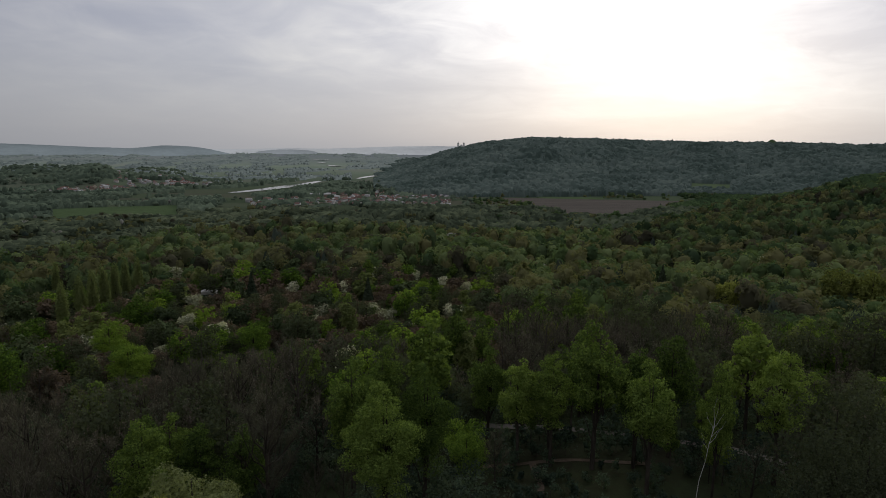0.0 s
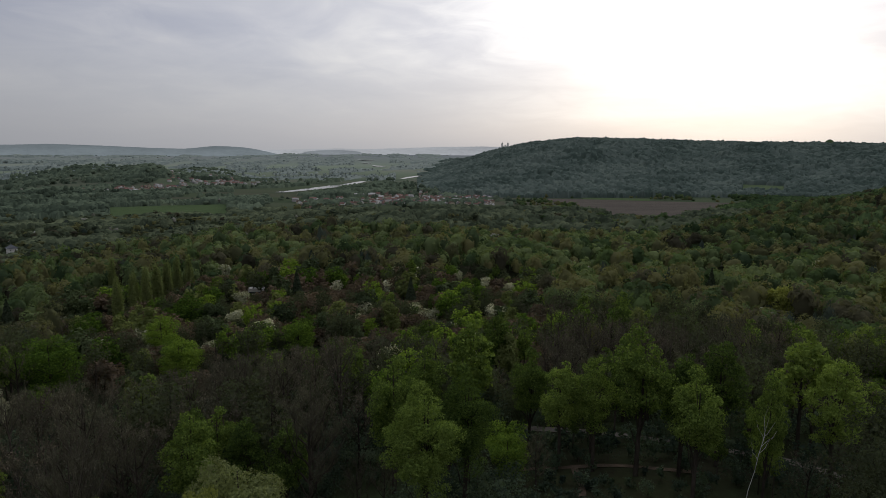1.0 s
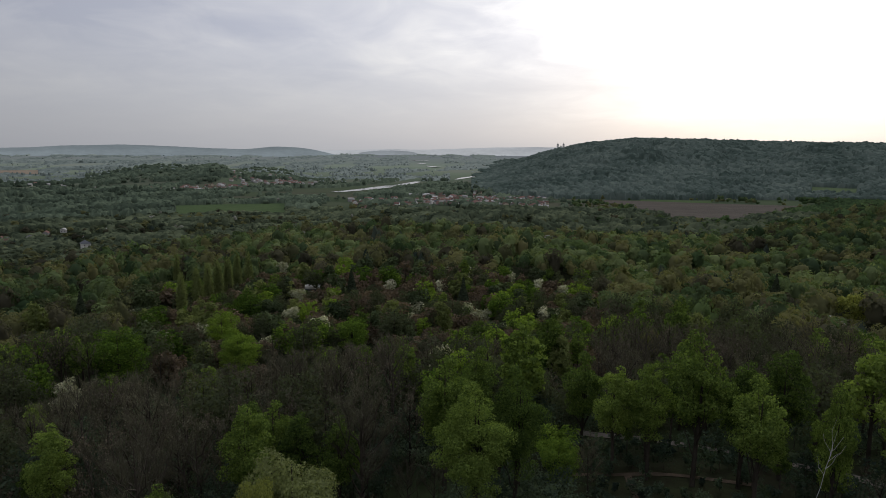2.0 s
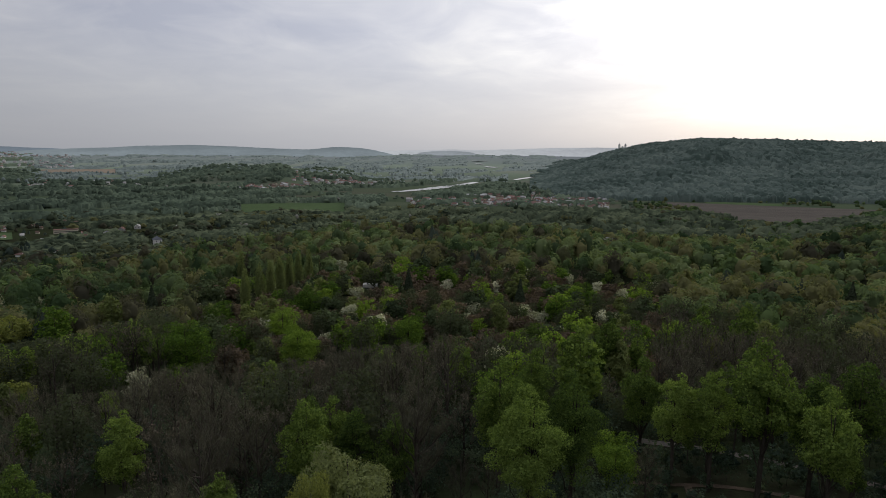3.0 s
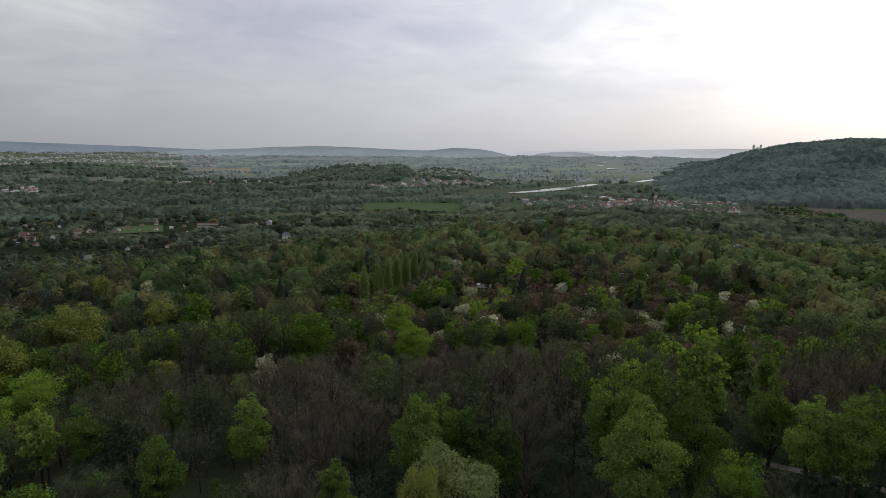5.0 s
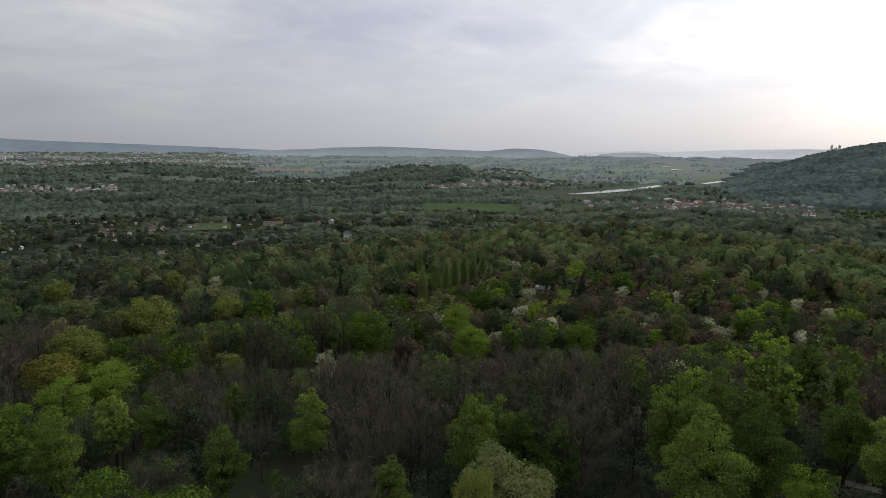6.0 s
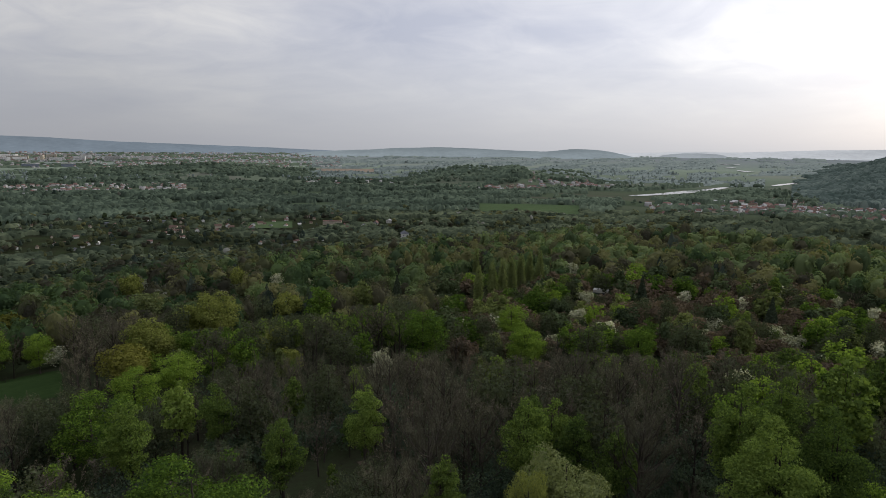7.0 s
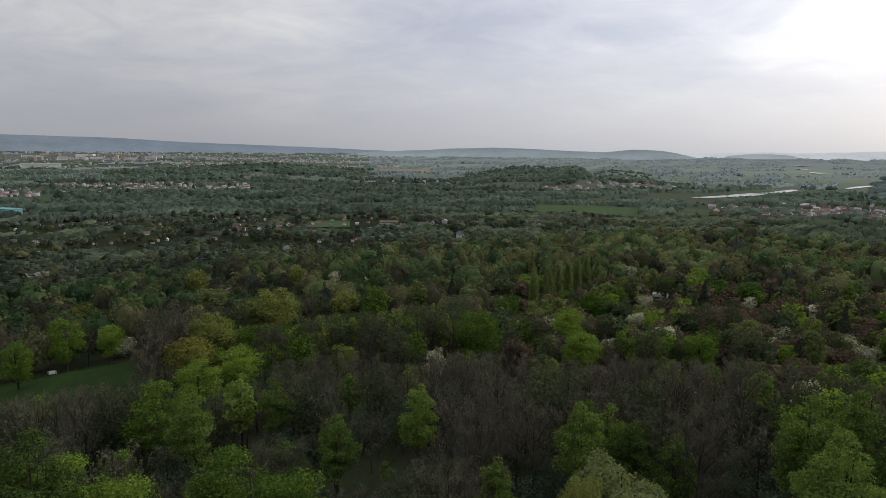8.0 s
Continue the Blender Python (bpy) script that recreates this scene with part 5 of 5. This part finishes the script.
def slab(x0, x1, y0, y1, z0, z1):
    bm = bmesh.new()
    box(bm, x0, x1, y0, y1, z0, z1)
    return bm


def make_house(name, w, l, h, rise, wall, roof, label, category="house", windows=True, chimney=True):
    house = new(name)
    part("wall", as_mesh("wall", gable_walls(w, l, h, rise), PLASTER[wall]), house)
    part("roof", as_mesh("roof", gable_roof(w, l, h, rise), ROOF[roof]), house)
    if chimney:
        part("chimney", as_mesh("chimney", slab(w * 0.12, w * 0.12 + 0.6, l * 0.1, l * 0.1 + 0.6, h + rise * 0.6, h + rise + 0.9), ROOF["brown"]), house)
    if windows:
        pane = as_mesh("window", slab(-0.5, 0.5, -0.04, 0.04, -0.65, 0.65), DARK_GLASS)
        for sx in (-1, 1):
            part("window", pane, house, m=pose(sx * w * 0.24, -l / 2 - 0.03, h * 0.55))
    return tagged(house, label, category)


HOUSE_KINDS = [
    (8.5, 10.5, 4.2, 3.4, "white", "red", "white family house with a red tiled roof"),
    (9.0, 12.0, 4.8, 3.2, "cream", "brown", "cream family house with a brown tiled roof"),
    (8.0, 9.5, 5.4, 2.6, "white", "slate", "white two-storey house with a dark grey roof"),
    (9.5, 11.0, 4.0, 3.6, "grey", "red", "grey rendered house with a red tiled roof"),
    (9.0, 12.0, 5.0, 2.2, "dull", "pale", "off-white house with a pale sheet roof"),
]
SHED_KINDS = [
    (3.4, 4.6, 2.1, 1.1, "white", "pale", "small white allotment cabin with a pale roof"),
    (3.2, 4.2, 2.2, 1.3, "cream", "brown", "small wooden allotment cabin with a brown roof"),
    (3.6, 5.0, 2.1, 0.9, "grey", "slate", "small grey allotment shed with a dark roof"),
    (4.2, 6.0, 2.5, 1.5, "white", "red", "allotment cabin with a red roof"),
]
STOCK = {}


def settle(kinds, name, az, d, turn, group, scale=1.0, which=None, lift=0.0):
    """Sets a house of one of the kinds down in the plan."""
    k = which if which is not None else random.randrange(len(kinds))
    place = Matrix.Translation(spot(az, d, lift)) @ pose(0, 0, 0, 0, 0, turn)
    key = (name, k)
    if key not in STOCK:
        w, l, h, rise, wall, roof, label = kinds[k]
        small = name != "house"
        STOCK[key] = make_house(name, w, l, h, rise, wall, roof, label, "cabin" if small else "house", not small, not small)
        ob = STOCK[key]
        ob.matrix_basis = place @ Matrix.Scale(scale, 4)
    else:
        ob = copy_thing(STOCK[key], place)
        ob.scale = (scale, scale, scale)
    return tagged(ob, group=group)


def village(az0, az1, d0, d1, count, group, kinds=HOUSE_KINDS, name="house", scale=1.0, seed=1):
    rng = random.Random(seed)
    random.seed(seed)
    done = []
    tries = 0
    while len(done) < count and tries < 4000:
        tries += 1
        az, d = rng.uniform(az0, az1), rng.uniform(d0, d1)
        x, y = polar(az, d)
        gap = 13 * scale if name == "house" else 9
        if any(math.hypot(x - p, y - q) < gap for p, q in done):
            continue
        done.append((x, y))
        settle(kinds, name, az, d, az + rng.choice((0, 90)) + rng.uniform(-25, 25), group, scale * rng.uniform(0.85, 1.2))


village(-0.8, 8.0, 1560, 1830, 138, "village below the wooded hill", seed=2, scale=1.0)
village(8.0, 11.5, 1780, 2000, 16, "village below the wooded hill", seed=3, scale=1.0)
village(12.3, 16.5, 1440, 1530, 11, "houses at the edge of the wood", seed=4)
village(8.0, 16.8, 1570, 1720, 34, "village below the wooded hill", seed=13, scale=0.95)
village(3.5, 8.5, 1850, 2120, 22, "village below the wooded hill", seed=14, scale=1.0)
village(25.5, 33.6, 2190, 2350, 44, "village by the wooded knoll", seed=5, scale=1.05)
village(50.5, 58.8, 1030, 1200, 13, "houses by the meadow strip", seed=8, scale=0.9)
village(36.5, 46.0, 1080, 1330, 14, "houses among the garden trees", seed=9, scale=0.85)
village(44.0, 78.5, 800, 1320, 125, "allotment cabins", SHED_KINDS, "garden_cabin", 1.15, seed=10)
for az, d, k in ((21.2, 300, 1), (27.9, 250, 1), (30.4, 232, 2), (31.2, 225, 2), (33.0, 236, 2), (17.5, 352, 3), (22.4, 345, 1)):
    settle(SHED_KINDS, "garden_cabin", az, d, az * 37 % 180, "garden sheds on the hillside", 1.1, which=k)


def tower_house():
    """The tall house with a dark hipped roof at the foot of the wood."""
    house = new("tall_house")
    part("wall", as_mesh("wall", slab(-5, 5, -6, 6, -2, 11), PLASTER["white"]), house)
    bm = bmesh.new()
    lo = [bm.verts.new(p) for p in ((-6, -7, 10.8), (6, -7, 10.8), (6, 7, 10.8), (-6, 7, 10.8))]
    hi = [bm.verts.new(p) for p in ((0, -3, 15.2), (0, 3, 15.2))]
    bm.faces.new(lo[::-1])
    bm.faces.new((lo[0], lo[1], hi[0]))
    bm.faces.new((lo[1], lo[2], hi[1], hi[0]))
    bm.faces.new((lo[2], lo[3], hi[1]))
    bm.faces.new((lo[3], lo[0], hi[0], hi[1]))
    part("roof", as_mesh("roof", bm, ROOF["slate"]), house)
    pane = as_mesh("window", slab(-0.6, 0.6, -0.05, 0.05, -0.8, 0.8), DARK_GLASS)
    for z in (2.5, 5.5, 8.6):
        for x in (-2.6, 2.6):
            part("window", pane, house, m=pose(x, -6.04, z))
        for y in (-3, 3):
            part("window", pane, house, m=pose(-5.04, y, z, 0, 0, 90))
            part("window", pane, house, m=pose(5.04, y, z, 0, 0, 90))
    house.matrix_world = Matrix.Translation(spot(38.3, 960)) @ pose(0, 0, 0, 0, 0, 50)
    tagged(house, "tall white house with a dark hipped roof among trees", "house")


tower_house()


def hall(name, az, d, w, l, h, turn, wall, roof, label):
    ob = new(name)
    part("wall", as_mesh("wall", slab(-l / 2, l / 2, -w / 2, w / 2, -2, h), wall), ob)
    part("roof", as_mesh("roof", slab(-l / 2 - 0.4, l / 2 + 0.4, -w / 2 - 0.4, w / 2 + 0.4, h, h + 0.8), roof), ob)
    band = as_mesh("window_band", slab(-l * 0.46, l * 0.46, -0.06, 0.06, -0.55, 0.55), DARK_GLASS)
    for k in range(1, max(2, int(h / 4))):
        part("window_band", band, ob, m=pose(0, -w / 2 - 0.03, k * h / max(2, int(h / 4))))
    ob.matrix_world = Matrix.Translation(spot(az, d)) @ pose(0, 0, 0, 0, 0, turn)
    return tagged(ob, label, "building")


hall("garden_shed", 20.45, 352, 4.5, 7.5, 2.7, 10, PLASTER["white"], PLASTER["white"], "low white flat-roofed shed in the gardens")
hall("warehouse", 46.4, 2560, 14, 36, 7, 46, PLASTER["white"], ROOF["pale"], "low white warehouse in the plain")
hall("warehouse", 72.2, 3560, 40, 165, 17, 72, PLASTER["white"], ROOF["pale"], "long white factory hall before the city")
hall("office_block", 67.8, 3560, 30, 70, 15, 68, OFFICE, ROOF["pale"], "blue-grey office block before the city")
hall("office_block", 65.3, 3570, 30, 60, 14, 66, OFFICE, ROOF["pale"], "blue-grey office block before the city")
hall("office_block", 75.2, 3580, 30, 80, 14, 75, OFFICE, ROOF["pale"], "blue-grey office block before the city")
hall("warehouse", 2.3, 1700, 13, 30, 8, 10, PLASTER["cream"], ROOF["pale"], "pale school building in the village")
hall("greenhouse", 13.6, 1640, 9, 60, 4, 40, PLASTER["grey"], ROOF["pale"], "long pale greenhouse by the river")
hall("sports_hall", 74.6, 1560, 26, 55, 11, 20, TEAL, TEAL, "teal metal hall beside the meadow")
hall("row_house", 44.8, 1180, 11, 34, 6, 40, PLASTER["cream"], ROOF["red"], "long house with a flat red roof")


def city():
    """Apartment blocks singly; the small houses of the far suburb as one mass."""
    rng = random.Random(21)
    for i in range(34):
        az, d = rng.uniform(59, 79), rng.uniform(3900, 4250)
        if i < 22:
            az = rng.uniform(64.5, 78)
        hall("apartment_block", az, d, 13, rng.uniform(45, 85), rng.uniform(18, 29), az + rng.choice((0, 0, 90)) + rng.uniform(-12, 12),
             PLASTER[rng.choice(("dull", "white", "white", "cream"))], ROOF["pale"], "cream prefabricated apartment block in the far city")
    bits = {"white": [], "red": [], "grey": []}
    places = []
    for _ in range(2300):
        az, d = rng.uniform(44, 79), rng.uniform(3450, 4740)
        if rng.random() < 0.75 and not (az > 62 and d < 3900 and rng.random() < 0.7) and rng.random() < 0.45 + 0.55 * smooth(az, 44, 56):
            places.append((az, d, 0.78))
    for az0, az1, d0, d1, count in ((57.0, 79.0, 2060, 2560, 400), (19.8, 27.3, 2400, 2700, 110), (25.5, 31.0, 2200, 2360, 40), (38.0, 47.0, 2450, 2700, 30),
                                    (-0.6, 8.0, 1590, 1850, 80), (8.0, 17.0, 1590, 1740, 40)):
        for _ in range(count):
            az, d = rng.uniform(az0, az1), rng.uniform(d0, d1)
            if float(waves(np.array(az * 60.0), np.array(d), 260, 33)) > -0.35:
                places.append((az, d, 0.8))
    for az, d, k in places:
        p = spot(az, d)
        w, l, h = rng.uniform(9, 13) * k, rng.uniform(11, 20) * k, rng.uniform(6, 10) * k
        t = math.radians(az + rng.choice((0, 90)) + rng.uniform(-25, 25))
        c, s = math.cos(t), math.sin(t)

        def turned(pts):
            return np.array([(p.x + x * c - y * s, p.y + x * s + y * c, p.z + z) for x, y, z in pts])
        walls = turned([(-w / 2, -l / 2, -1), (w / 2, -l / 2, -1), (w / 2, l / 2, -1), (-w / 2, l / 2, -1), (-w / 2, -l / 2, h), (w / 2, -l / 2, h), (w / 2, l / 2, h), (-w / 2, l / 2, h)])
        wf = np.array([(0, 1, 5), (0, 5, 4), (1, 2, 6), (1, 6, 5), (2, 3, 7), (2, 7, 6), (3, 0, 4), (3, 4, 7), (4, 5, 6), (4, 6, 7)])
        bits["white" if rng.random() < 0.6 else "grey"].append((walls, wf))
        o = 0.6 * k
        roof = turned([(-w / 2 - o, -l / 2 - o, h), (w / 2 + o, -l / 2 - o, h), (w / 2 + o, l / 2 + o, h), (-w / 2 - o, l / 2 + o, h), (0, -l / 2 - o, h + 4 * k), (0, l / 2 + o, h + 4 * k)])
        bits["red" if rng.random() < (0.45 if d > 3000 else 0.62) else "grey"].append((roof, np.array([(0, 4, 3), (4, 5, 3), (1, 2, 4), (2, 5, 4), (0, 1, 4), (2, 3, 5)])))
    for k, mat, label in (("white", PLASTER["dull"], "pale walls of small houses in the villages and far suburbs"), ("grey", PLASTER["grey"], "grey walls and roofs of small houses in the villages and far suburbs"),
                          ("red", ROOF["red"], "brown-red roofs of small houses in the villages and far suburbs")):
        tagged(new("far_suburb", mesh_np("far_suburb", *join(bits[k]), [mat])), label, "houses", kind="stuff")


city()


def abbey():
    """The hilltop abbey church: two towers with spires, a gabled nave between them."""
    church = new("abbey_church")
    nave = part("nave", as_mesh("nave", gable_walls(20, 44, 20, 10), STONE), church)
    part("nave_roof", as_mesh("nave_roof", gable_roof(20, 44, 20, 10, 0.8, 0.5), ROOF["slate"]), nave)
    for sx in (-1, 1):
        tower = part("tower", as_mesh("tower", slab(-6, 6, -6, 6, -14, 34), STONE), church, m=pose(sx * 17.5, -20, 0))
        bm = bmesh.new()
        prof = [(6.6, 34), (6.9, 35), (5.2, 36), (5.8, 38.5), (4.4, 41), (1.6, 42.5), (1.8, 44.5), (0.9, 46), (0.3, 51), (0.02, 52)]
        rings = [[bm.verts.new((r * math.cos(k * math.pi / 4), r * math.sin(k * math.pi / 4), z)) for k in range(8)] for r, z in prof]
        for a, b in zip(rings, rings[1:]):
            for k in range(8):
                bm.faces.new((a[k], a[(k + 1) % 8], b[(k + 1) % 8], b[k]))
        part("spire", as_mesh("spire", bm, PLASTER["dull"]), tower)
        for z in (12, 24, 30):
            part("window", as_mesh("window", slab(-1, 1, -0.1, 0.1, -1.8, 1.8), DARK_GLASS), tower, m=pose(0, -6.05, z))
    part("wing", as_mesh("wing", gable_walls(12, 60, 9, 5), STONE), church, m=pose(-2, 20, 0, 0, 0, 90))
    place = spot(-1.85, 3990)
    church.matrix_world = Matrix.Translation((place.x, place.y, EYE + 3990 * math.tan(math.radians(0.66)) - 52)) @ pose(0, 0, 0, 0, 0, -6)
    tagged(church, "pale twin-towered abbey church on the wooded hilltop", "church")


abbey()


def memorial_mound():
    p = spot(-27.4, 3880)
    bm = bmesh.new()
    prof = [(42, 0), (30, 12), (18, 24), (9, 31), (5, 33), (0.1, 33.3)]
    rings = [[bm.verts.new((r * math.cos(k * math.pi / 10), r * math.sin(k * math.pi / 10), z)) for k in range(20)] for r, z in prof]
    for a, b in zip(rings, rings[1:]):
        for k in range(20):
            bm.faces.new((a[k], a[(k + 1) % 20], b[(k + 1) % 20], b[k]))
    ob = new("memorial_mound", as_mesh("memorial_mound", bm, GRASS))
    ob.location = p
    tagged(ob, "grassy conical mound on the wooded ridge", "mound")


memorial_mound()

# ------------------------------------------------------------------ park details


def notice_board():
    board = new("notice_board")
    part("panel", as_mesh("panel", slab(-1.15, 1.15, -0.04, 0.04, 0.7, 1.75), PLASTER["white"]), board)
    for x in (-0.9, 0.9):
        part("post", as_mesh("post", slab(x - 0.05, x + 0.05, -0.14, -0.045, -0.3, 1.85), BARK), board)
    board.matrix_world = Matrix.Translation(spot(72.7, 216, 0.1)) @ pose(0, 0, 0, 0, 0, 72.7)
    tagged(board, "white notice board on two posts in the lawn", "sign")


notice_board()


def lawn_post(az, d, height):
    """A thin dark stake with a small cap."""
    post = new("wooden_post")
    part("shaft", as_mesh("shaft", slab(-0.06, 0.06, -0.06, 0.06, -0.3, height), BARK), post)
    part("cap", as_mesh("cap", slab(-0.09, 0.09, -0.09, 0.09, height, height + 0.06), BARK), post)
    post.matrix_world = Matrix.Translation(spot(az, d, 0.1)) @ pose(0, 0, 0, 0, 0, az)
    tagged(post, "thin dark wooden post standing in the lawn", "post", "posts in the lawn")


for az, d, height in ((72.98, 214, 1.9), (72.15, 218, 1.9), (70.7, 228, 1.6), (73.75, 212, 1.5)):
    lawn_post(az, d, height)


def dead_birch():
    rng = np.random.RandomState(77)
    tree = new("bare_birch")
    stem = np.array([(0, 0, -0.5), (-0.1, 0, 2.5), (0.1, 0, 5), (0.7, 0, 8.0), (1.0, 0.1, 10.5), (1.5, 0.1, 13), (1.25, 0.1, 15.5), (1.6, 0.1, 17)])
    bits = [tube(stem, [0.05, 0.046, 0.042, 0.038, 0.032, 0.025, 0.016, 0.008], 6)]
    for z, dx, dz in ((9.5, -0.9, 2.0), (10.5, 1.5, 2.4), (11.5, 1.6, 2.6), (12.5, -1.0, 2.5), (13.0, 1.0, 2.2), (12.0, 0.5, 3.4)):
        a = np.array((np.interp(z, stem[:, 2], stem[:, 0]), 0.05, z))
        bits.append(tube(limb_path(a, a + np.array((dx, rng.uniform(-0.8, 0.8), dz)), rng, 0.2), np.linspace(0.03, 0.01, 5), 4))
    part("trunk", mesh_np("birch_trunk", *join(bits), [PALE_BARK], smooth_shade=True), tree, "bare pale trunk and branches")
    tree.matrix_world = Matrix.Translation(spot(-23.9, 87)) @ pose(0, 0, 0, 0, 0, -24)
    tagged(tree, "slender leafless birch with a pale leaning trunk", "tree")


dead_birch()
